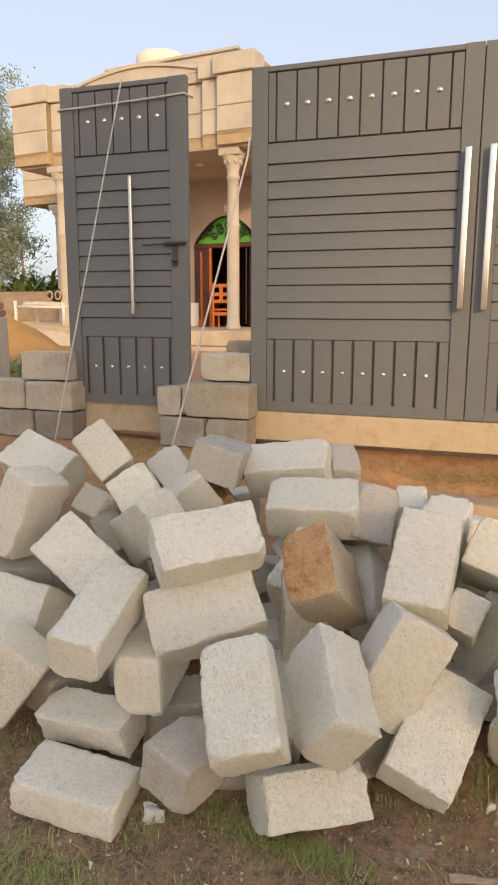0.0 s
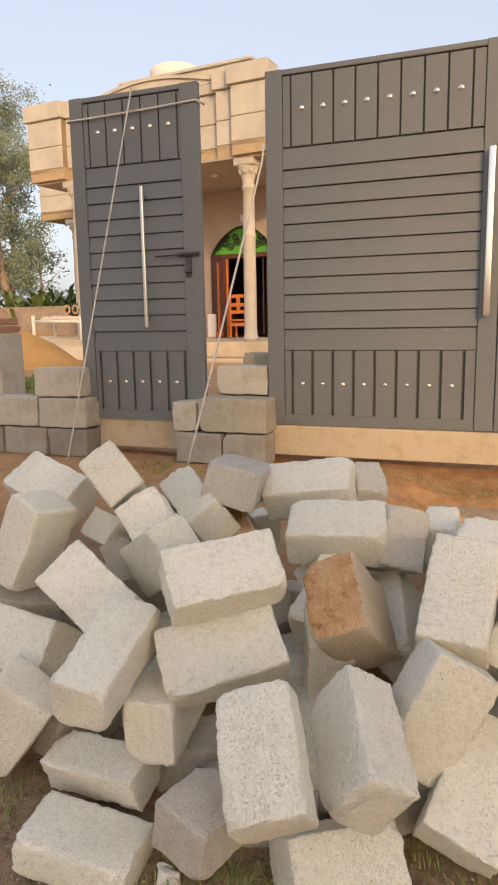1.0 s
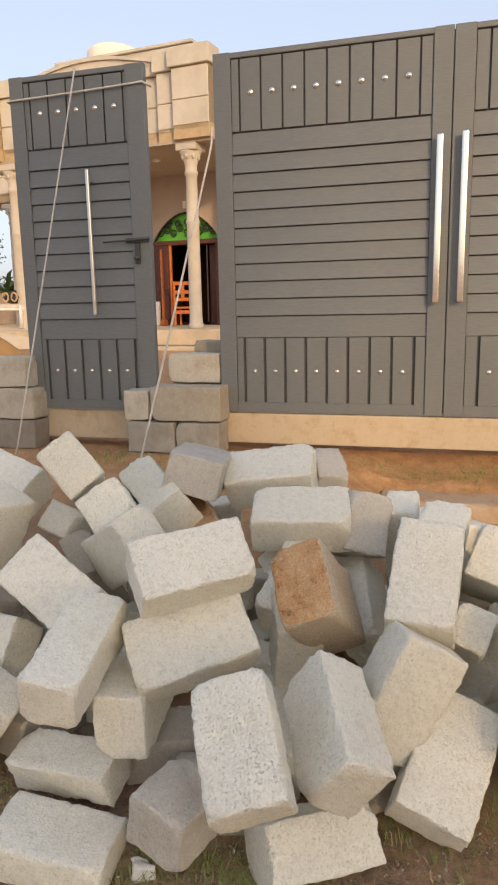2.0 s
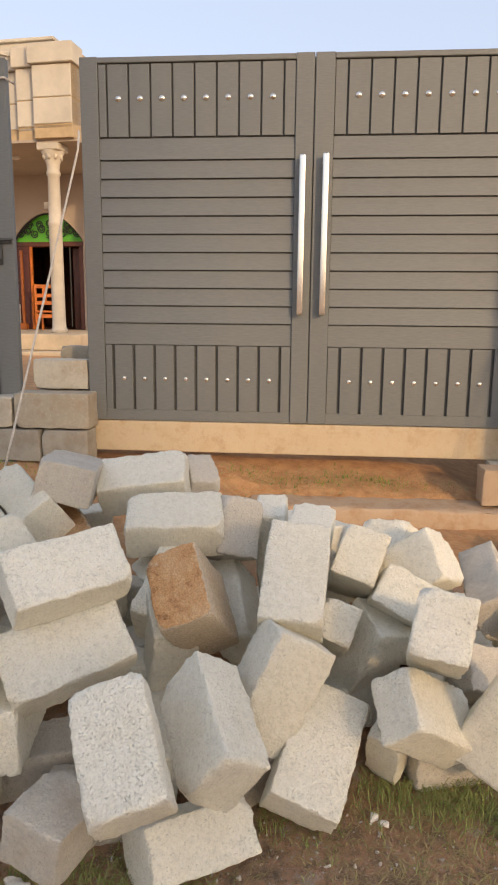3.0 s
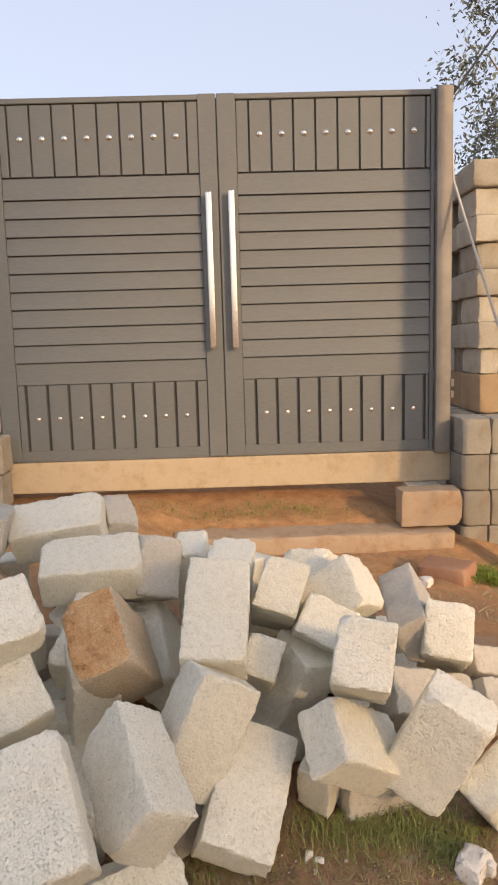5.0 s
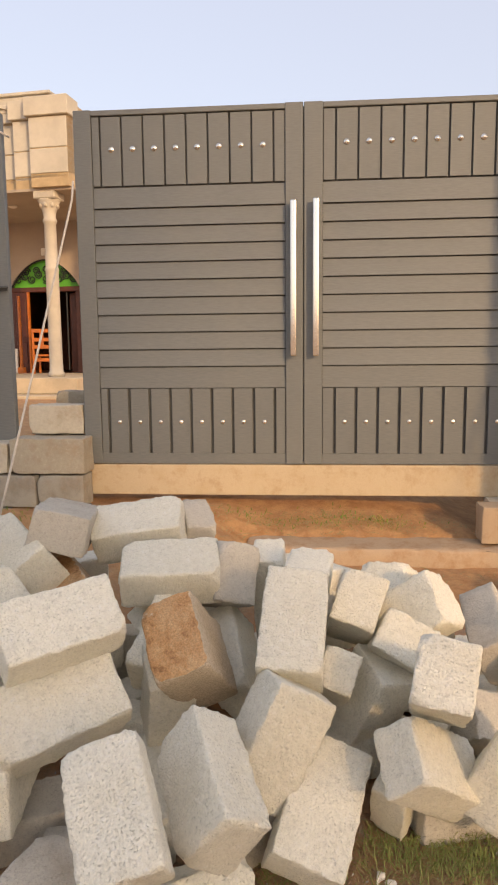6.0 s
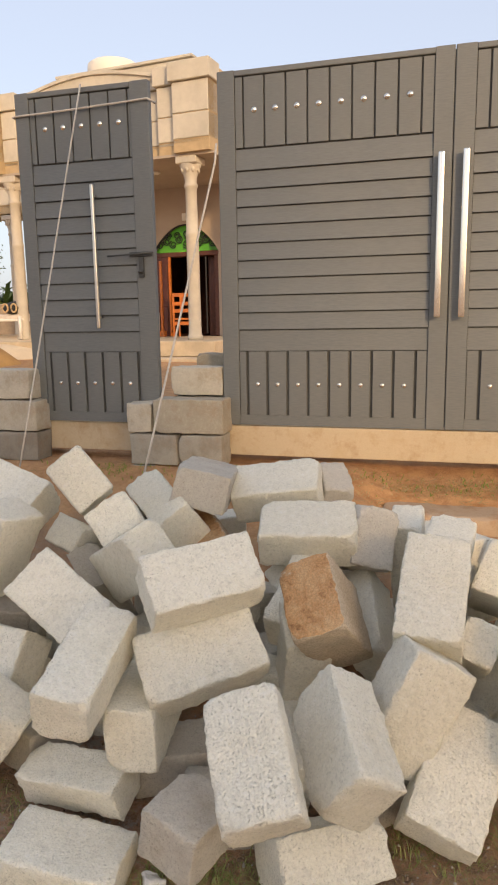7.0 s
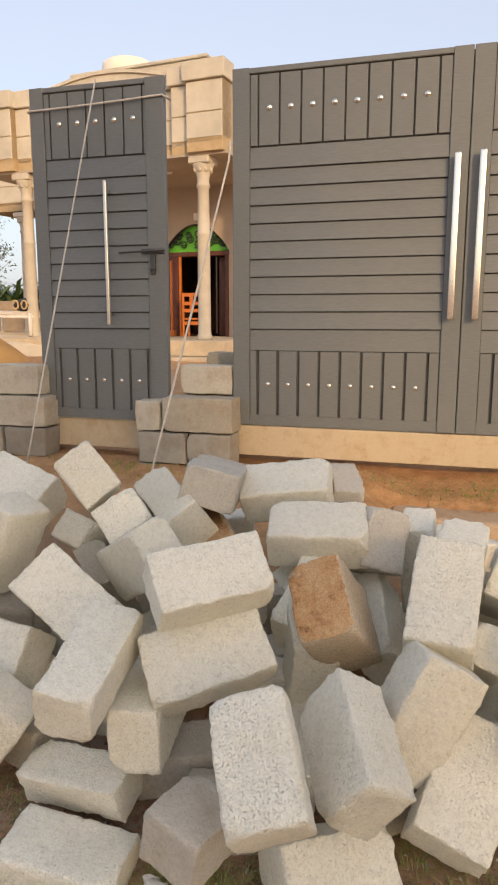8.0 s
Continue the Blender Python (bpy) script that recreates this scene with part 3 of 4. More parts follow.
loose_block(-1.001, -3.374, 0.047, 177, -6, -177, 0.360, 0.214, 0.121)
loose_block(-0.636, -3.328, 0.196, 178, -11, 162, 0.187, 0.203, 0.164, dirty_dim=True)
loose_block(-0.892, -3.028, 0.338, -179, 2, -171, 0.158, 0.375, 0.204)
loose_block(-0.280, -3.218, 0.093, -32, 3, 36, 0.330, 0.207, 0.163)
loose_block(0.080, -2.977, 0.226, 34, 21, -5, 0.221, 0.384, 0.147)
loose_block(-0.059, -2.961, 0.433, -93, 31, 26, 0.216, 0.360, 0.154)
loose_block(0.414, -2.961, 0.359, -139, -35, 100, 0.201, 0.319, 0.148)
loose_block(0.657, -2.998, 0.382, -85, 26, -26, 0.211, 0.373, 0.150)
loose_block(0.912, -2.958, 0.230, 136, -22, 126, 0.120, 0.297, 0.380)
loose_block(0.220, -2.459, 0.662, 123, -16, 171, 0.157, 0.190, 0.374)
loose_block(0.370, -2.497, 0.543, 123, -25, 167, 0.193, 0.151, 0.374)
loose_block(0.451, -2.914, 0.612, 123, -7, 167, 0.169, 0.199, 0.372)
loose_block(0.412, -2.116, 0.629, 79, 30, 59, 0.372, 0.122, 0.193)
loose_block(0.414, -2.372, 0.593, 49, 22, 45, 0.148, 0.206, 0.375)
loose_block(0.737, -2.367, 0.542, -17, 28, 167, 0.146, 0.362, 0.190, dirty_dim=True)
loose_block(0.843, -2.454, 0.473, 57, 6, -14, 0.173, 0.202, 0.344)
loose_block(0.705, -2.628, 0.321, 52, 18, 20, 0.365, 0.163, 0.202, dirty_dim=True)
loose_block(1.123, -2.334, 0.263, 43, 13, 8, 0.367, 0.116, 0.201, dirty_dim=True)
loose_block(1.061, -2.567, 0.244, 46, 14, 16, 0.370, 0.145, 0.200, dirty_dim=True)
loose_block(0.034, -2.375, 0.652, 8, 7, -5, 0.166, 0.204, 0.375)
loose_block(-0.107, -2.167, 0.624, 11, -3, 0, 0.126, 0.205, 0.375)
loose_block(0.138, -2.622, 0.474, 125, -17, 171, 0.125, 0.138, 0.372)
loose_block(0.262, -2.56, 0.37, 22, 12, 32, 0.160, 0.200, 0.340)
loose_block(0.385, -2.771, 0.241, 113, 12, -29, 0.113, 0.205, 0.373)
loose_block(-0.485, -2.56, 0.56, 127, 9, -11, 0.124, 0.193, 0.30)
loose_block(-1.431, -2.336, 0.612, 7, -50, 58, 0.131, 0.202, 0.374)
loose_block(-1.302, -2.503, 0.517, 35, -24, 35, 0.126, 0.208, 0.375, dirty_dim=True)
loose_block(-0.435, -2.70, 0.42, 25, 0, 20, 0.16, 0.20, 0.36)
# hidden lower layer of the heap; its darker fillers put gap shade into their colour
loose_block(-1.740, -2.740, 0.450, 8, 14, 40, 0.375, 0.205, 0.150, dirty_dim=True)
loose_block(-1.640, -2.520, 0.420, 0, -8, 100, 0.375, 0.205, 0.150, dirty_dim=True)
loose_block(-0.800, -2.900, 0.105, 2, 0, 25, 0.375, 0.205, 0.150, dirty_dim=True)
loose_block(-1.330, -2.880, 0.120, 0, 3, 70, 0.375, 0.205, 0.150, dirty_dim=True)
loose_block(-0.100, -2.860, 0.120, 0, -2, 40, 0.375, 0.205, 0.150, dirty_dim=True)
loose_block(-0.560, -3.080, 0.080, 0, 0, 10, 0.375, 0.205, 0.140, dirty_dim=True)
loose_block(0.560, -2.760, 0.110, 0, 2, 15, 0.375, 0.205, 0.150, dirty_dim=True)
loose_block(-0.965, -2.208, 0.218, -7, 1, 130, 0.375, 0.205, 0.150)
loose_block(0.404, -2.160, 0.224, -5, 1, 10, 0.375, 0.205, 0.150)
loose_block(-0.247, -2.752, 0.144, 5, 3, 89, 0.375, 0.205, 0.150)
loose_block(-0.454, -2.857, 0.158, 2, -9, 98, 0.375, 0.150, 0.205)
loose_block(-0.298, -2.013, 0.244, 0, 1, 23, 0.375, 0.205, 0.150)
loose_block(-1.582, -2.084, 0.262, -0, -3, 158, 0.375, 0.150, 0.205)
loose_block(0.795, -2.041, 0.268, 5, 1, 4, 0.375, 0.150, 0.205)
loose_block(-0.596, -2.304, 0.205, -2, -2, 35, 0.375, 0.205, 0.150)
loose_block(-1.550, -2.448, 0.213, -1, -8, 150, 0.375, 0.150, 0.205)
loose_block(0.024, -2.027, 0.242, -1, 8, 105, 0.375, 0.205, 0.150)
loose_block(-1.109, -2.658, 0.157, -7, -1, 76, 0.375, 0.205, 0.150)
loose_block(-1.255, -2.485, 0.208, -6, -1, 71, 0.375, 0.150, 0.205)
loose_block(0.703, -2.335, 0.201, -1, -2, 45, 0.375, 0.205, 0.150)
loose_block(-0.721, -2.005, 0.273, -4, 1, 12, 0.375, 0.150, 0.205)
loose_block(-1.192, -2.032, 0.269, 2, -3, 65, 0.375, 0.150, 0.205)
loose_block(-1.719, -2.691, 0.180, 0, -2, 105, 0.375, 0.150, 0.205)
loose_block(-0.606, -2.566, 0.197, -1, 1, 176, 0.375, 0.150, 0.205)
loose_block(0.246, -2.533, 0.174, -7, -0, 21, 0.375, 0.205, 0.150)
loose_block(-0.371, -1.986, 0.430, 5, -2, 96, 0.375, 0.150, 0.205)
loose_block(-0.933, -2.209, 0.373, -1, 1, 150, 0.375, 0.205, 0.150)
loose_block(0.142, -1.965, 0.405, 4, 1, 25, 0.375, 0.205, 0.150)
loose_block(-0.984, -2.521, 0.330, 2, -0, 165, 0.375, 0.205, 0.150)
loose_block(0.494, -2.057, 0.393, -3, 5, 104, 0.375, 0.205, 0.150)
loose_block(-1.053, -2.361, 0.534, -2, 1, 128, 0.375, 0.150, 0.205)
loose_block(0.051, -1.968, 0.588, 5, 3, 130, 0.375, 0.150, 0.205)
loose_block(-1.049, -1.996, 0.584, -0, 0, 41, 0.375, 0.150, 0.205)

# ---------------------------------------------------------------- rubble by the heap
def chunk(x, y, z, s, seed, label, flat=0.7):
    bm = rough_block(s * 1.9, s * 1.45, s * 1.9 * flat, seed, s * 0.22, s * 0.20, s * 0.22)
    ob = new("concrete_chunk", solid(bm, "concrete_chunk", M_CHUNK, True))
    ob.matrix_basis = pose(x, y, z, 0, 0, seed * 50)
    tagged(ob, label, "rubble", "broken pieces of concrete")


def on_ground(x, y, up=0.0):
    return (x, y, ground_height(x, y) + up)


chunk(*on_ground(0.735, -3.10, 0.03), 0.051, 1.0, "white broken lump of concrete on the soil", 0.75)
chunk(*on_ground(0.783, -3.09, 0.02), 0.036, 2.6, "white broken lump of concrete on the soil", 0.8)
chunk(*on_ground(0.672, -3.248, 0.015), 0.032, 3.3, "small white broken lump of concrete", 0.8)
chunk(*on_ground(0.999, -2.954, 0.012), 0.038, 4.1, "small pale concrete flake by the heap", 0.5)
chunk(*on_ground(0.262, -3.02, 0.008), 0.018, 5.2, "pale pebble of concrete in the grass", 0.6)
chunk(*on_ground(0.290, -3.03, 0.008), 0.016, 6.1, "pale pebble of concrete in the grass", 0.6)
chunk(*on_ground(-0.741, -3.345, 0.014), 0.034, 7.7, "grey concrete flake leaning by a block", 0.9)
chunk(*on_ground(1.10, -1.25, 0.02), 0.045, 8.4, "pale lump of concrete behind the heap", 0.6)
ob = new("timber_scrap", solid(rough_block(0.25, 0.024, 0.010, 6, 0.003, 0.006, 0.025), "timber_scrap", M_SCRAP, True))
tagged(ob, "weathered strip of wood lying on the soil", "wood scrap").matrix_basis = pose(0.275, -3.28, ground_height(0.275, -3.28) + 0.008, 0, 0, 14)


# stones scattered over the verge
rs = random.Random(5)


def scatter(name, material, label, count, lo, hi):
    """Many small stones or clods pressed into the verge, in one mesh."""
    ball = bmesh.new()
    bmesh.ops.create_icosphere(ball, subdivisions=1, radius=1)
    shape, tris = [v.co.copy() for v in ball.verts], [[v.index for v in f.verts] for f in ball.faces]
    ball.free()
    vs, fs = [], []
    for _ in range(count):
        x, y = rs.uniform(-1.9, 2.2), rs.choice((rs.uniform(-4.1, -3.2), rs.uniform(-4.1, -2.6), rs.uniform(-3.8, -3.0)))
        s = rs.uniform(lo, hi) * (1.8 if rs.random() < 0.06 else 1)
        m = Matrix.Translation((x, y, ground_height(x, y) + s * 0.25)) @ Euler((rs.uniform(0, 3), rs.uniform(0, 3), rs.uniform(0, 3))).to_matrix().to_4x4() @ Matrix.Diagonal((s, s * rs.uniform(0.6, 1), s * rs.uniform(0.4, 0.8), 1))
        k = len(vs)
        vs += [m @ (p * rs.uniform(0.8, 1.15)) for p in shape]
        fs += [[k + i for i in f] for f in tris]
    me = bpy.data.meshes.new(name)
    me.from_pydata(vs, [], fs)
    me.materials.append(material)
    tagged(new(name, me), label, "gravel", kind="stuff")


scatter("gravel", M_GRIT, "pale grit and small stones scattered on the soil", 2600, 0.002, 0.0065)
scatter("soil_clods", M_CLOD, "crumbs and clods of red-brown earth on the verge", 2200, 0.003, 0.009)
for i in range(46):
    x, y = rs.uniform(-1.2, 1.25), rs.uniform(-3.72, -3.0)
    if y > -3.42 and x < -0.05 or y > -3.15 and x < 0.95:
        y -= 0.40
    s = rs.uniform(0.006, 0.014)
    chunk(*on_ground(x, y, s * 0.3), s, 9.0 + i * 1.3, "small pale broken bit of concrete on the soil", rs.uniform(0.5, 0.9))


def blades(name, material, label, patches, seed, up=1.0):
    """Tufts of bent blades round the centres given as (x, y, spread_x, spread_y, count, height)."""
    r = random.Random(seed)
    vs, fs = [], []
    for cx, cy, sx, sy, count, h in patches:
        for _ in range(count):
            x, y = r.gauss(cx, sx), r.gauss(cy, sy)
            z = ground_height(x, y) - 0.004
            a, lean = r.uniform(0, 6.283), r.uniform(0.4, 1.6)
            ln, w = h * r.uniform(0.4, 1.2), r.uniform(0.0008, 0.002) * max(1.0, h / 0.07) * (2.2 if cy > -1.6 else 1.0)
            d, s = Vector((math.cos(a), math.sin(a), 0)), Vector((-math.sin(a), math.cos(a), 0)) * w
            p0 = Vector((x, y, z))
            p1 = p0 + d * ln * 0.35 * lean + Vector((0, 0, ln * 0.55 * up))
            p2 = p0 + d * ln * 0.95 * lean + Vector((0, 0, ln * max(0.05, 0.95 - 0.4 * lean) * up))
            k = len(vs)
            vs += [p0 - s, p0 + s, p1 + s * 0.8, p1 - s * 0.8, p2]
            fs += [(k, k + 1, k + 2, k + 3), (k + 3, k + 2, k + 4)]
    me = bpy.data.meshes.new(name)
    me.from_pydata(vs, [], fs)
    me.materials.append(material)
    tagged(new(name, me), label, "grass", kind="stuff")


blades("grass", M_GRASS, "short green grass at the foot of the heap", [
    (0.52, -2.94, 0.13, 0.05, 700, 0.065), (0.70, -3.00, 0.08, 0.06, 420, 0.07), (0.33, -2.93, 0.10, 0.05, 300, 0.06),
    (-0.98, -3.66, 0.16, 0.07, 900, 0.055), (-0.24, -3.35, 0.10, 0.03, 420, 0.06), (-0.40, -3.33, 0.12, 0.03, 240, 0.05),
    (-1.38, -3.24, 0.10, 0.10, 300, 0.05), (-0.74, -3.36, 0.05, 0.05, 150, 0.06), (-0.55, -3.28, 0.07, 0.05, 210, 0.045),
    (-0.2, -3.5, 0.5, 0.12, 420, 0.035), (0.5, -3.15, 0.35, 0.12, 300, 0.035), (0.0, -3.05, 0.08, 0.05, 150, 0.05), (-7.0, 3.9, 0.7, 0.6, 2500, 0.16)], 3)
blades("dry_grass", M_STRAW, "yellowed dry grass over the soil", [
    (-0.1, -3.45, 0.6, 0.14, 1300, 0.06), (0.5, -3.15, 0.4, 0.15, 1500, 0.06), (0.75, -3.30, 0.25, 0.10, 900, 0.075), (0.3, -3.35, 0.12, 0.05, 300, 0.08), (-0.9, -3.60, 0.3, 0.1, 420, 0.05),
    (-0.05, -0.10, 0.40, 0.07, 700, 0.05), (0.62, -0.12, 0.30, 0.06, 500, 0.05), (-0.7, -0.35, 0.3, 0.08, 240, 0.06),
    (0.1, -0.72, 0.5, 0.05, 300, 0.05), (1.4, -1.5, 0.4, 0.25, 360, 0.05), (0.2, -1.1, 0.6, 0.2, 300, 0.05)], 4, 0.4)
blades("straw", M_STRAW, "dry stalks lying flat over the trodden earth", [
    (-0.1, -3.50, 0.55, 0.12, 200, 0.10), (0.55, -3.22, 0.35, 0.15, 240, 0.10), (-0.95, -3.58, 0.3, 0.10, 120, 0.10),
    (0.35, -0.30, 0.6, 0.12, 160, 0.14), (1.45, -1.5, 0.35, 0.25, 120, 0.14)], 8, 0.16)
blades("weeds", M_WEED, "bright yellow-green weeds round the pole foot", [
    (1.50, -1.00, 0.09, 0.06, 350, 0.10), (2.02, -0.75, 0.08, 0.08, 350, 0.13), (1.62, -0.85, 0.06, 0.05, 90, 0.08), (0.0, -0.08, 0.35, 0.07, 260, 0.04), (0.55, -0.10, 0.15, 0.05, 80, 0.04), (-0.9, -0.30, 0.25, 0.10, 120, 0.04), (-2.3, -0.35, 0.25, 0.08, 150, 0.05)], 6)


# ---------------------------------------------------------------- house behind the gates
S = 1.3
HOUSE = thing("house", (-5.126, 9.326, 0), "cream villa with stepped cornice, columned porch and open door", "house", turn=-6.4)


def lift(z):
    return 1.56 + (z - 1.56) * S


def hb(u0, u1, d0, d1, z0, z1, bevel=0.01, bm=None):
    return box(u0 * S, u1 * S, d0 * S, d1 * S, lift(z0), lift(z1), bevel, 1, bm)


def cornice_bay(u0, u1, d, back, shift=0.0):
    """One bay of the deep cornice: capping, two courses with sunk joints, three corbel steps."""
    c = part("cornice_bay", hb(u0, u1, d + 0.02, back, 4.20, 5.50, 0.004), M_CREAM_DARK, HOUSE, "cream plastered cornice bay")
    for z0, z1, out in ((5.25, 5.53, 0.05), (4.785, 5.235, 0.0), (4.40, 4.77, 0.0), (4.335, 4.39, -0.02), (4.265, 4.325, -0.07), (4.20, 4.255, -0.12)):
        part("moulding", hb(u0 - (out if out > 0 else 0), u1 + (out if out > 0 else out * 0.8), d - out, d + 0.35, z0, z1, 0.012), M_CREAM, c)


cornice_bay(-0.36, 0.27, 0.0, 2.4)
cornice_bay(-0.70, -0.365, 0.13, 2.4)
cornice_bay(-3.55, -0.705, 0.26, 2.4)
cornice_bay(-3.86, -3.555, 0.13, 2.4)
cornice_bay(-4.66, -3.865, 0.0, 2.4)
cornice_bay(-8.0, -3.2, 3.8, 5.0)
# segmental pediment and the higher parapet behind
arc = [(-3.35 + 2.6 * i / 16, 5.45 + 0.19 * math.sin(math.pi * i / 16)) for i in range(17)]
out = [(u * S, lift(z)) for u, z in arc + [(-0.75, 5.4), (-3.35, 5.4)]]
part("pediment", extrude_xz(out, 0.20 * S, 0.6 * S), M_CREAM, HOUSE, "arched cream pediment")
out = [(u * S, lift(z + 0.03)) for u, z in arc] + [(u * S, lift(z - 0.02)) for u, z in arc[::-1]]
part("pediment_moulding", extrude_xz(out, 0.16 * S, 0.24 * S), M_CREAM, HOUSE)
part("parapet", hb(-3.12, -0.45, 0.9, 1.3, 5.4, 5.90, 0.01), M_CREAM, HOUSE)
part("parapet_cap", hb(-3.17, -0.40, 0.85, 1.35, 5.90, 5.95, 0.01), M_CREAM, HOUSE)
part("porch_ceiling", hb(-4.6, 0.3, 0.1, 2.5, 4.16, 4.20, 0.0), M_CEIL, HOUSE, "brownish porch ceiling")
part("ceiling_lamp", lathe([(0.10, 0), (0.10, -0.03), (0.06, -0.05)][::-1], 16, (-1.25 * S, 1.0 * S, lift(4.16))), M_WHITE, HOUSE)
# porch floor, step and plinth
part("porch_floor", hb(-4.75, 0.45, -0.35, 2.6, 0.98, 1.235, 0.02), M_STEP, HOUSE, "ochre cement porch floor")
part("porch_step", hb(-1.5, 0.40, -0.75, -0.36, 0.4, 0.98, 0.02), M_STEP, HOUSE, "ochre cement step")
part("porch_plinth", hb(-4.7, 0.40, -0.30, 2.6, 0.3, 0.98, 0.0), M_STEP, HOUSE)


def column(u, d):
    c = part("column", lathe([(0.17, 0), (0.17, 0.08), (0.145, 0.12), (0.138, 0.30), (0.134, 2.2), (0.144, 2.22), (0.144, 2.27), (0.130, 2.29), (0.120, 3.18), (0.145, 3.20), (0.145, 3.26), (0.122, 3.29), (0.135, 3.40), (0.175, 3.53), (0.235, 3.64), (0.235, 3.66)], 28, (u * S, d * S, lift(1.235))), M_COLUMN, HOUSE, "fluted pale stone column", True)
    for k in range(8):
        a = k * math.pi / 4
        b = bmesh.new()
        bmesh.ops.create_icosphere(b, subdivisions=2, radius=0.042, matrix=Matrix.Translation((u * S + 0.175 * math.cos(a), d * S + 0.175 * math.sin(a), lift(1.235) + 3.55)) @ Matrix.Diagonal((1, 1, 1.5, 1)))
        part("capital_leaf", b, M_COLUMN, c, "", True)
    part("abacus", box(u * S - 0.24, u * S + 0.24, d * S - 0.24, d * S + 0.24, lift(1.235) + 3.655, lift(4.16), 0.02), M_COLUMN, c)


column(-0.20, 0.27)
column(-3.80, 0.27)
column(-7.0, 3.95)
part("pilaster", hb(0.24, 0.36, 1.2, 1.45, 1.235, 4.2, 0.01), M_CREAM, HOUSE)

# porch back wall with the arched doorway
u0, u1, zs, ztop = -2.24, -0.76, 2.92, 3.46
arch = [(u0 + (u1 - u0) * i / 20, zs + (ztop - zs) * math.sin(math.pi * i / 20) ** 0.8) for i in range(21)]
outline = [(-5.2, 1.2), (-5.2, 4.3), (1.0, 4.3), (1.0, 1.2), (u1, 1.2)] + arch[::-1] + [(u0, 1.2)]
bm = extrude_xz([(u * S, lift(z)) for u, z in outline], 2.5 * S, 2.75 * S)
part("porch_wall", bm, M_PORCHWALL, HOUSE, "beige porch wall, porch shade in its tone, with an arched doorway")
fan = part("fanlight", extrude_xz([(u * S, lift(z)) for u, z in arch], 2.63 * S, 2.64 * S), M_GLASSGREEN, HOUSE, "arched fanlight of green glass with scrolled iron")
part("fanlight_frame", tube([(u * S, 2.56 * S, lift(z)) for u, z in arch], 0.035, 8), M_BLACK, fan)
for i in range(9):
    u = u0 + (u1 - u0) * (i + 1) / 10
    pts = []
    for k in range(26):
        a, rr = k * 0.42, 0.11 * (1 - k / 34)
        pts.append((u * S + rr * math.cos(a + i), 2.58 * S, lift(3.08 + 0.12 * (i % 2) * (1 - abs(i - 4) / 6)) + rr * math.sin(a + i)))
    part("iron_scroll", tube(pts, 0.016, 5), M_BLACK, fan)
for i in range(5):
    u = -1.5 + (i - 2) * 0.2
    pts = [(u * S + 0.10 * (1 - k / 34) * math.cos(k * 0.42 - i), 2.58 * S, lift(3.27 - 0.02 * abs(i - 2)) + 0.10 * (1 - k / 34) * math.sin(k * 0.42 - i)) for k in range(26)]
    part("iron_scroll", tube(pts, 0.016, 5), M_BLACK, fan)
part("door_lintel", hb(u0 - 0.02, u1 + 0.02, 2.5, 2.72, 2.83, 2.92, 0.01), M_DARKWOOD_HALLSHADE, HOUSE)
for u in (u0, u1 - 0.09):
    part("door_jamb", hb(u, u + 0.09, 2.5, 2.72, 1.235, 2.83, 0.01), M_DARKWOOD_HALLSHADE, HOUSE)
leaf = part("door_leaf", hb(u0 + 0.10, u0 + 0.42, 2.42, 2.48, 1.24, 2.82, 0.008), M_RED, HOUSE, "dark red wooden door leaf standing open")
for z0, z1 in ((1.35, 1.85), (1.95, 2.7)):
    part("door_panel", hb(u0 + 0.15, u0 + 0.37, 2.405, 2.43, z0, z1, 0.01), M_RED, leaf)
part("door_edge", hb(u0 + 0.415, u0 + 0.455, 2.38, 2.44, 1.24, 2.82, 0.005), M_ORANGE, leaf)
part("white_panel", hb(u0 + 0.0, u0 + 0.20, 2.30, 2.34, 1.24, 1.72, 0.005), M_WHITE, HOUSE, "small pale box panel by the door")
leaf = part("door_leaf", hb(u1 - 0.36, u1 - 0.06, 2.80, 2.86, 1.24, 2.82, 0.008), M_DARKWOOD_HALLSHADE, HOUSE, "dark wooden door leaf")
part("door_bolt", rod((-1.02 * S, 2.47 * S, lift(1.3)), (-1.02 * S, 2.47 * S, lift(2.8)), 0.02), M_BLACK, leaf)
# hall behind the doorway, its dimness put into the dark wood colour
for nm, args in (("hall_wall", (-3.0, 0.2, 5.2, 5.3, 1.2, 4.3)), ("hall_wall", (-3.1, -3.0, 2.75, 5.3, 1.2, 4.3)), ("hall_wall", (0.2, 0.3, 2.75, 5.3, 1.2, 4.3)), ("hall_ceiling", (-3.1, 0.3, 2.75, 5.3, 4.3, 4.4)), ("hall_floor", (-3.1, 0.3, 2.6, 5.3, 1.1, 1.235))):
    part(nm, hb(*args, 0.0), M_DARKWOOD_HALLSHADE, HOUSE)
part("house_roof", hb(-5.2, 1.0, 2.3, 9.0, 4.42, 4.8, 0.0), M_CREAM, HOUSE)
part("house_wall", hb(0.75, 1.0, 2.75, 9.0, 0.5, 4.42, 0.0), M_CREAM, HOUSE)
part("house_wall", hb(-5.2, -4.95, 2.75, 9.0, 0.5, 4.42, 0.0), M_CREAM, HOUSE)
part("house_wall", hb(-5.2, 1.0, 9.0, 9.2, 0.5, 4.42, 0.0), M_CREAM, HOUSE)
part("light_switch", hb(-1.52, -1.42, 2.46, 2.5, 3.52, 3.66, 0.01), M_WHITE, HOUSE)

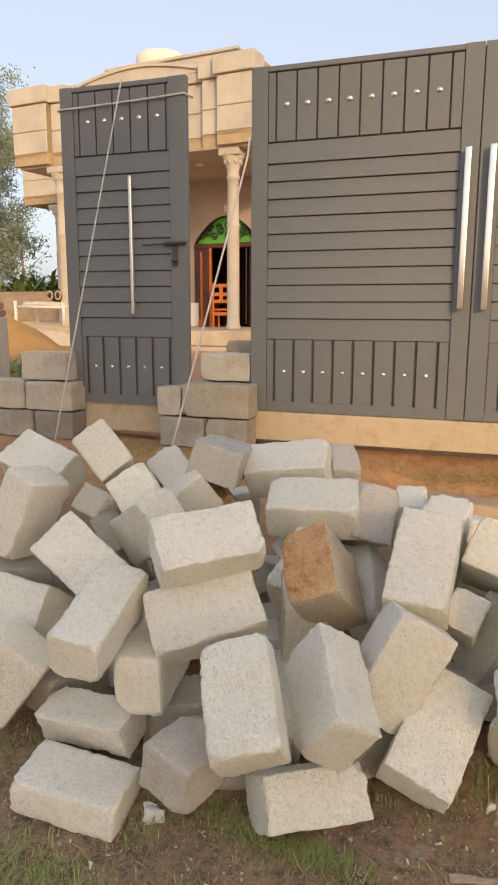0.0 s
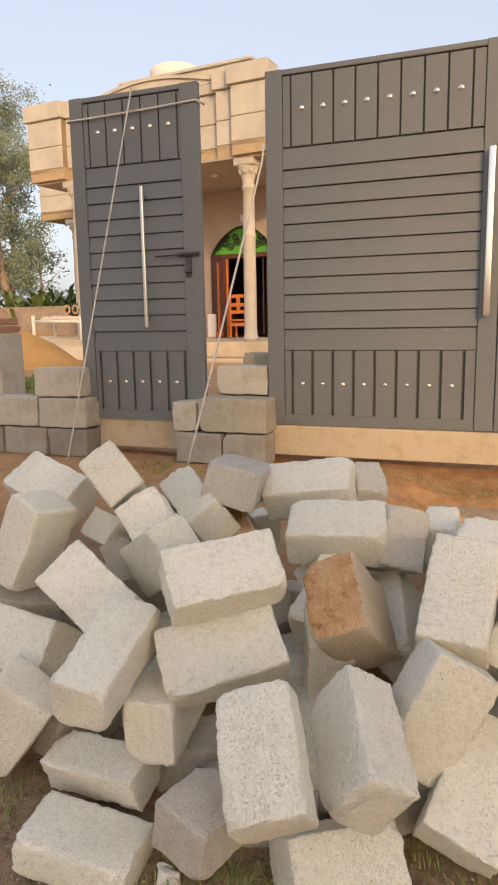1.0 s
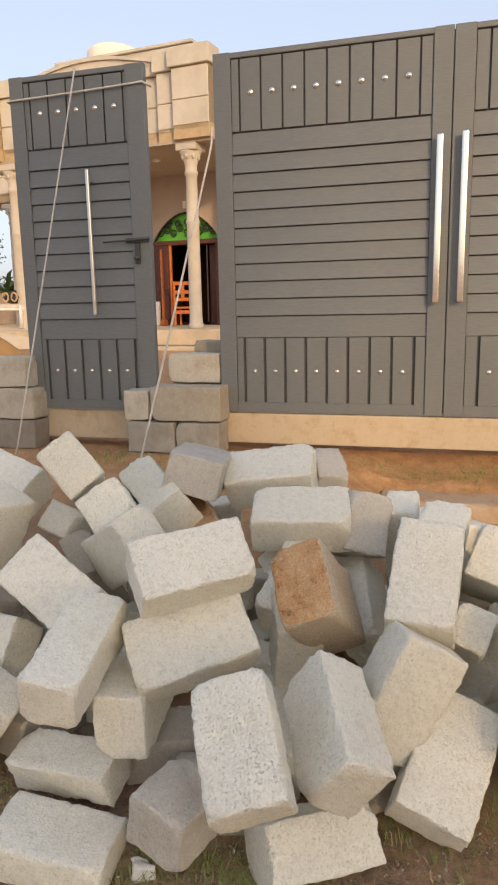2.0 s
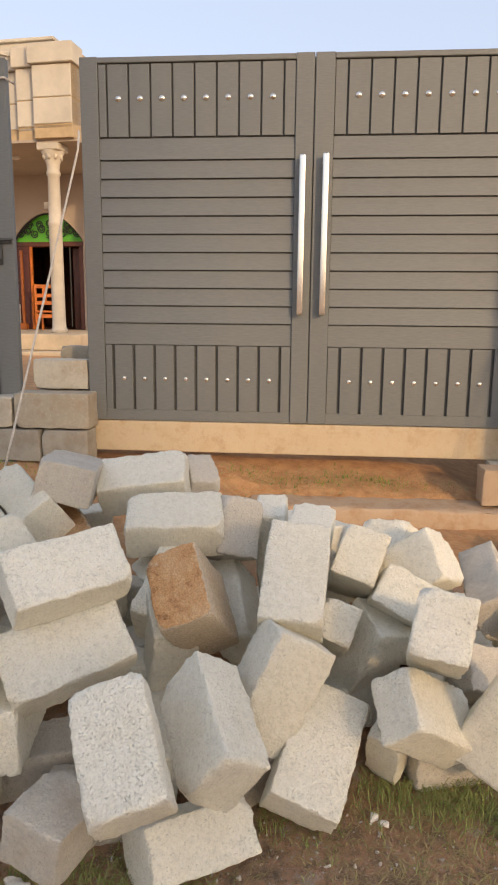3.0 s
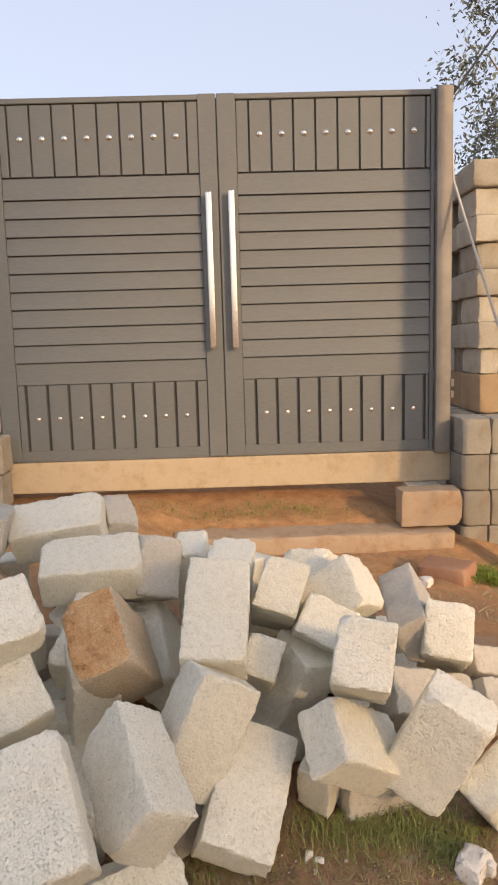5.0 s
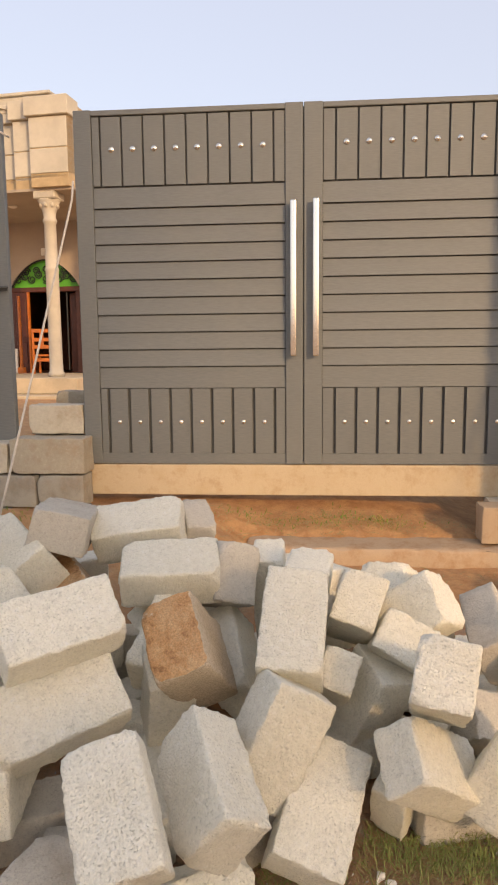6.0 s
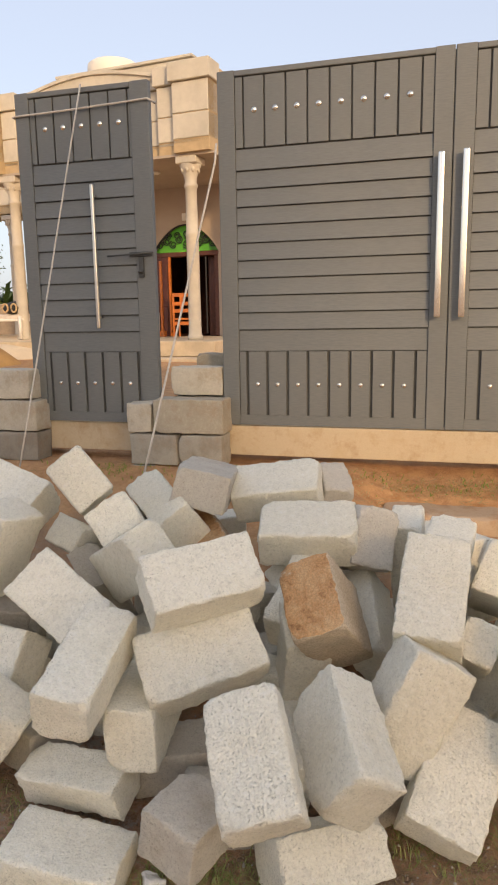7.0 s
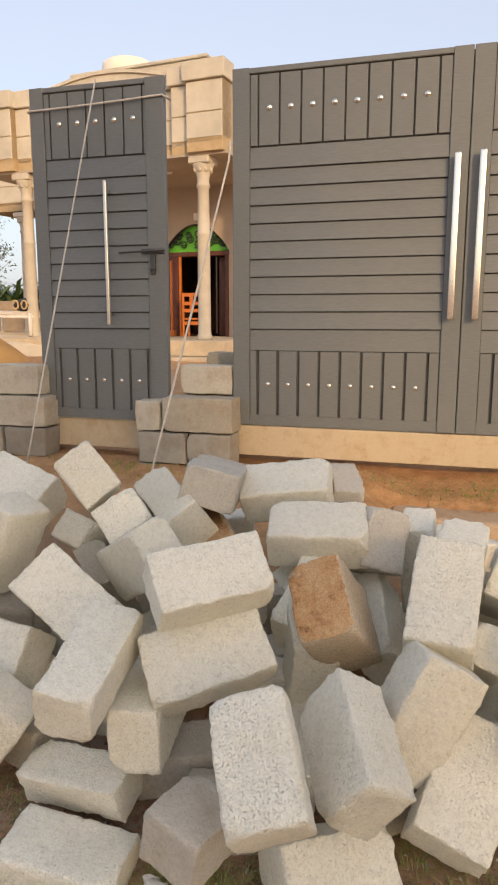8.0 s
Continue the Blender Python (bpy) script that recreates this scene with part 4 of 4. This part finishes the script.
# varnished chair in the doorway
ch = thing("wooden_chair", (0, 0, 0), "orange varnished wooden chair standing in the doorway", "chair")
ch.matrix_world = HOUSE.matrix_basis @ pose(-1.40 * S, 2.22 * S, lift(1.235), 0, 0, 8)
for x in (-0.22, 0.22):
    part("back_post", box(x - 0.025, x + 0.025, -0.24, -0.19, 0, 1.12, 0.006), M_ORANGE, ch)
    part("leg", box(x - 0.025, x + 0.025, 0.18, 0.23, 0, 0.45, 0.006), M_ORANGE, ch)
part("seat", box(-0.25, 0.25, -0.24, 0.24, 0.43, 0.48, 0.01), M_ORANGE, ch)
for z in (0.30, 0.62, 0.80, 1.02):
    part("back_rail", box(-0.20, 0.20, -0.235, -0.20, z, z + 0.09, 0.006), M_ORANGE, ch)
part("back_splat", box(-0.05, 0.05, -0.23, -0.205, 0.62, 1.05, 0.006), M_ORANGE, ch)
ps = thing("orange_post", (0, 0, 0), "thin orange varnished post beside the door", "post")
ps.matrix_world = HOUSE.matrix_basis @ pose(-1.90 * S, 2.2 * S, lift(1.235))
part("shaft", box(-0.03, 0.03, -0.03, 0.03, 0.14, 1.95, 0.006), M_ORANGE, ps)
part("foot", box(-0.09, 0.09, -0.07, 0.07, 0.0, 0.16, 0.02), M_ORANGE, ps)

# water tank on the roof
tk = thing("water_tank", (0, 0, 0), "cream round water tank on the roof", "water tank")
tk.matrix_world = HOUSE.matrix_basis @ pose(-5.07, 5.2, 7.83)
part("tank_body", lathe([(0.74, 0), (0.75, 0.90), (0.73, 1.02), (0.62, 1.09), (0.35, 1.11), (0.12, 1.12)], 28, (0, 0, 0)), M_TANK, tk, "", True)
part("tank_stand", box(-0.95, 0.95, -0.95, 0.95, -2.2, 0.0, 0.02), M_CREAM, tk)
part("pipe", rod((-0.95, 0, -0.3), (-1.12, 0, 0.55), 0.03), M_BLACK, tk)

# ---------------------------------------------------------------- yard to the side of the house
def yard_wall():
    bm = box(-60, -9.0, 16.0, 16.3, 0.2, 2.2, 0.02)
    tagged(new("boundary_wall", solid(bm, "boundary_wall", M_BGWALL)), "weathered brown boundary wall of the yard", "wall", kind="structure")


yard_wall()


def mound(name, label, cx, cy, rx, ry, h, mat, seed, swell=0.85):
    n, k = 28, 9
    bm = bmesh.new()
    z0 = ground_height(cx, cy) - 0.25
    rings = []
    for j in range(k):
        f = j / (k - 1)
        ring = []
        for i in range(n):
            a = 2 * math.pi * i / n
            q = 1 + 0.22 * noise.noise(Vector((math.cos(a) * 1.3, math.sin(a) * 1.3, seed)))
            ring.append(bm.verts.new((cx + rx * (1 - f) * q * math.cos(a), cy + ry * (1 - f) * q * math.sin(a), z0 + (h + 0.25) * math.sin(f * math.pi / 2) ** swell + 0.03 * noise.noise(Vector((a * 2, f * 4, seed))))))
        rings.append(ring)
    for a, b in zip(rings, rings[1:]):
        for i in range(n):
            bm.faces.new((a[i], a[(i + 1) % n], b[(i + 1) % n], b[i]))
    bmesh.ops.remove_doubles(bm, verts=bm.verts, dist=0.001)
    tagged(new(name, solid(bm, name, mat, True)), label, "sand")


mound("sand_mound", "heap of orange building sand in the yard", -10.6, 7.4, 2.6, 1.8, 0.85, M_SAND, 1)
mound("sand_mound", "flat-topped bank of pale sand under the bed", -11.3, 11.2, 4.2, 2.6, 0.50, M_PALESAND, 5, 0.3)
mound("sand_mound", "orange earth bank along the wall", -20.0, 14.5, 9.0, 1.5, 0.9, M_SAND, 9)

bed = thing("rope_bed", (-11.36, 10.0, 1.18), "white-framed rope bed covered with a pale sheet", "bed")
for x in (0.0, 1.42):
    for y in (0.0, 0.9):
        part("leg", rod((x, y, 0), (x, y, 0.62 if x == 0 else 0.55), 0.045), M_WHITE, bed, "", True)
for y in (0.0, 0.9):
    part("side_rail", rod((0, y, 0.47), (1.42, y, 0.45), 0.03), M_WHITE, bed, "", True)
for x in (0.0, 1.42):
    part("end_rail", rod((x, 0, 0.47), (x, 0.9, 0.47), 0.03), M_WHITE, bed, "", True)
bm = rough_block(1.2, 0.8, 0.12, 8, 0.05, 0.03, 0.1)
bmesh.ops.translate(bm, vec=(0.75, 0.45, 0.53), verts=bm.verts)
part("sheet", bm, M_SHEET, bed, "crumpled pale sheet", True)
bag = thing("bag", (-10.22, 10.35, 1.18 + 0.585), "black bag with tan straps lying on the bed", "bag")
part("bag_body", lathe([(0.14, 0), (0.30, 0.05), (0.34, 0.16), (0.24, 0.28), (0.06, 0.33)], 16), M_BAG, bag, "", True)
for a in (-1, 1):
    part("strap", tube([(a * 0.12 + 0.13 * math.cos(t) * 0.6, -0.33, 0.16 + 0.10 * math.sin(t)) for t in [i * 0.52 for i in range(13)]], 0.022, 6), M_BAGTAN, bag, "", True)

gp = thing("old_gatepost", (-5.33, 1.5, ground_height(-5.3, 1.5)), "plastered grey pillar capped with two orange bricks", "pillar")
part("pillar_body", rough_block(0.40, 0.40, 1.0, 3, 0.02, 0.006, 0.1), M_WALLBLOCK, gp, "", True).matrix_basis = pose(0, 0, 0.42)
for z, x in ((0.965, 0.0), (1.05, -0.03)):
    part("brick", rough_block(0.38, 0.40, 0.075, 4, 0.01, 0.004, 0.1), M_BRICK, gp, "orange brick", True).matrix_basis = pose(x, 0, z)


# ---------------------------------------------------------------- trees
def tree(x, y, height, spread, seed, mat, label, leaf=0.14, count=2600, base=0.35, lean=0.0, name="tree"):
    """Tapered trunk, forking limbs and a crown of small leaf clusters round the limb ends."""
    r = random.Random(seed)
    t = thing(name, (x, y, ground_height(x, y)), label, "tree")
    bm = bmesh.new()
    trunk = [Vector((lean * height * f + 0.05 * height * math.sin(f * 3 + seed) * f, 0.03 * height * math.sin(f * 4 + seed), height * 0.9 * f)) for f in [i / 8 for i in range(9)]]
    tube(trunk, [height * 0.02 * (1 - 0.85 * i / 8) + 0.012 for i in range(9)], 9, bm)
    tips = []
    for i in range(16):
        f = base + (0.95 - base) * (i + 0.5) / 16
        k = min(7, int(f * 8))
        p = trunk[k].lerp(trunk[k + 1], f * 8 - k)
        a = i * 2.4 + r.uniform(-0.4, 0.4)
        ln = spread * (1.15 - 0.75 * abs(f - 0.55)) * r.uniform(0.6, 1.1)
        e = p + Vector((math.cos(a) * ln, math.sin(a) * ln, ln * r.uniform(0.3, 0.9)))
        mid = p.lerp(e, 0.5) + Vector((0, 0, -0.08 * ln))
        tube([p, mid, e], [0.006 * height * (1.2 - f), 0.004 * height * (1.2 - f), 0.01], 6, bm)
        for q in range(5):
            tips.append(p.lerp(e, r.uniform(0.35, 1.1)) + Vector((r.gauss(0, 0.16), r.gauss(0, 0.16), r.gauss(0, 0.14))) * spread)
    part("trunk", bm, M_BARK, t, "pinkish bark", True)
    vs, fs = [], []
    for _ in range(count):
        c = r.choice(tips)
        p = c + Vector((r.gauss(0, 1), r.gauss(0, 1), r.gauss(0, 0.8))) * spread * 0.13
        d = Vector((r.gauss(0, 1), r.gauss(0, 1), r.gauss(-0.5, 0.8))).normalized()
        s = d.orthogonal().normalized()
        s.rotate(Matrix.Rotation(r.uniform(0, 6.28), 3, d))
        ln = leaf * r.uniform(0.6, 1.3)
        k = len(vs)
        vs += [p, p + d * ln * 0.5 + s * ln * 0.2, p + d * ln, p + d * ln * 0.5 - s * ln * 0.2]
        fs += [(k, k + 1, k + 2, k + 3)]
    me = bpy.data.meshes.new("crown")
    me.from_pydata(vs, [], fs)
    me.materials.append(mat)
    ob = new("crown", me)
    ob.parent = t
    return t


tree(-19.2, 19.0, 9.6, 1.9, 3, M_LEAF, "tall eucalyptus with grey-green leaves behind the yard wall", 0.12, 26000, 0.22, -0.03)
tree(-21.4, 20.5, 10.8, 2.2, 11, M_LEAF, "tall eucalyptus with dense drooping leaves", 0.12, 26000, 0.18, 0.02)
tree(-18.3, 20.0, 4.2, 0.9, 21, M_LEAF, "slender young tree behind the yard wall", 0.15, 900, 0.3)
tree(-23.5, 24.0, 9.5, 2.0, 31, M_LEAF2, "dark leafy tree behind the yard wall", 0.22, 3000, 0.2)
tree(5.45, 5.4, 6.6, 1.7, 17, M_LEAF2, "fine-leaved shade tree behind the side wall", 0.085, 42000, 0.42, -0.02)

tree(4.35, 5.9, 3.3, 0.95, 27, M_LEAF2, "dense dark green shrub behind the side wall", 0.09, 15000, 0.12, 0.0, name="shrub")


def bush(x, y, h, seed):
    r = random.Random(seed)
    vs, fs = [], []
    for _ in range(150):
        a, ln = r.uniform(0, 6.283), h * r.uniform(0.6, 1.1)
        d, w = Vector((math.cos(a), math.sin(a), 0)), h * 0.026
        s = Vector((-math.sin(a), math.cos(a), 0)) * w
        base = Vector((r.gauss(0, 0.35) * h, r.gauss(0, 0.35) * h, 0))
        k = len(vs)
        for f, q in ((0, 0.3), (0.4, 1), (0.75, 0.8), (1.0, 0.05)):
            p = base + d * ln * 0.55 * f ** 1.5 + Vector((0, 0, ln * (f - 0.38 * f ** 3)))
            vs += [p - s * q, p + s * q]
        fs += [(k + 2 * i, k + 2 * i + 1, k + 2 * i + 3, k + 2 * i + 2) for i in range(3)]
    me = bpy.data.meshes.new("banana_clump")
    me.from_pydata(vs, [], fs)
    me.materials.append(M_PALM)
    ob = new("banana_clump", me)
    ob.location = on_ground(x, y)
    tagged(ob, "clump of broad green leaves behind the wall", "plant", "leafy clumps behind the yard wall")


for i, (x, y, h) in enumerate(((-16.2, 18.6, 2.6), (-17.4, 19.2, 2.4), (-15.0, 19.5, 2.7), (-14.0, 20.2, 2.6), (-18.6, 19.6, 2.2), (-12.8, 20.6, 2.7), (3.9, 3.2, 1.6), (4.8, 2.8, 1.5))):
    bush(x, y, h * (1.3 if x < 0 else 1.0), 40 + i)

# overhead cable
ob = new("overhead_cable", solid(tube(sag((2.30, 2.4, 3.95), (4.35, 3.3, 6.6), 0.0), 0.012, 6), "overhead_cable", M_BLACK, True))
tagged(ob, "black overhead cable rising past the wall", "cable")

# painted mark on the pole: a figure over a short stroke
def writing(txt, x, y, z, size, parent, rx=90, rz=0):
    cu = bpy.data.curves.new("pole_mark", 'FONT')
    cu.body, cu.size, cu.extrude, cu.offset = txt, size, 0.0015, -0.004
    tmp = bpy.data.objects.new("pole_mark", cu)
    scene.collection.objects.link(tmp)
    me = bpy.data.meshes.new_from_object(tmp.evaluated_get(bpy.context.evaluated_depsgraph_get()))
    bpy.data.objects.remove(tmp)
    me.materials.clear()
    me.materials.append(M_INK)
    ob = new("pole_mark", me)
    ob.parent = parent
    ob.matrix_basis = pose(x, y, z, rx, 0, rz)


writing("2", -0.055, -0.1005, 2.065, 0.125, pole)
part("mark_stroke", box(-0.085, 0.035, -0.1015, -0.098, 2.015, 2.022), M_INK, pole)
for i in range(3):
    part("mark_bar", box(-0.09 + i * 0.04, -0.065 + i * 0.04, -0.1015, -0.098, 1.955, 1.985), M_WALLBLOCK, pole)
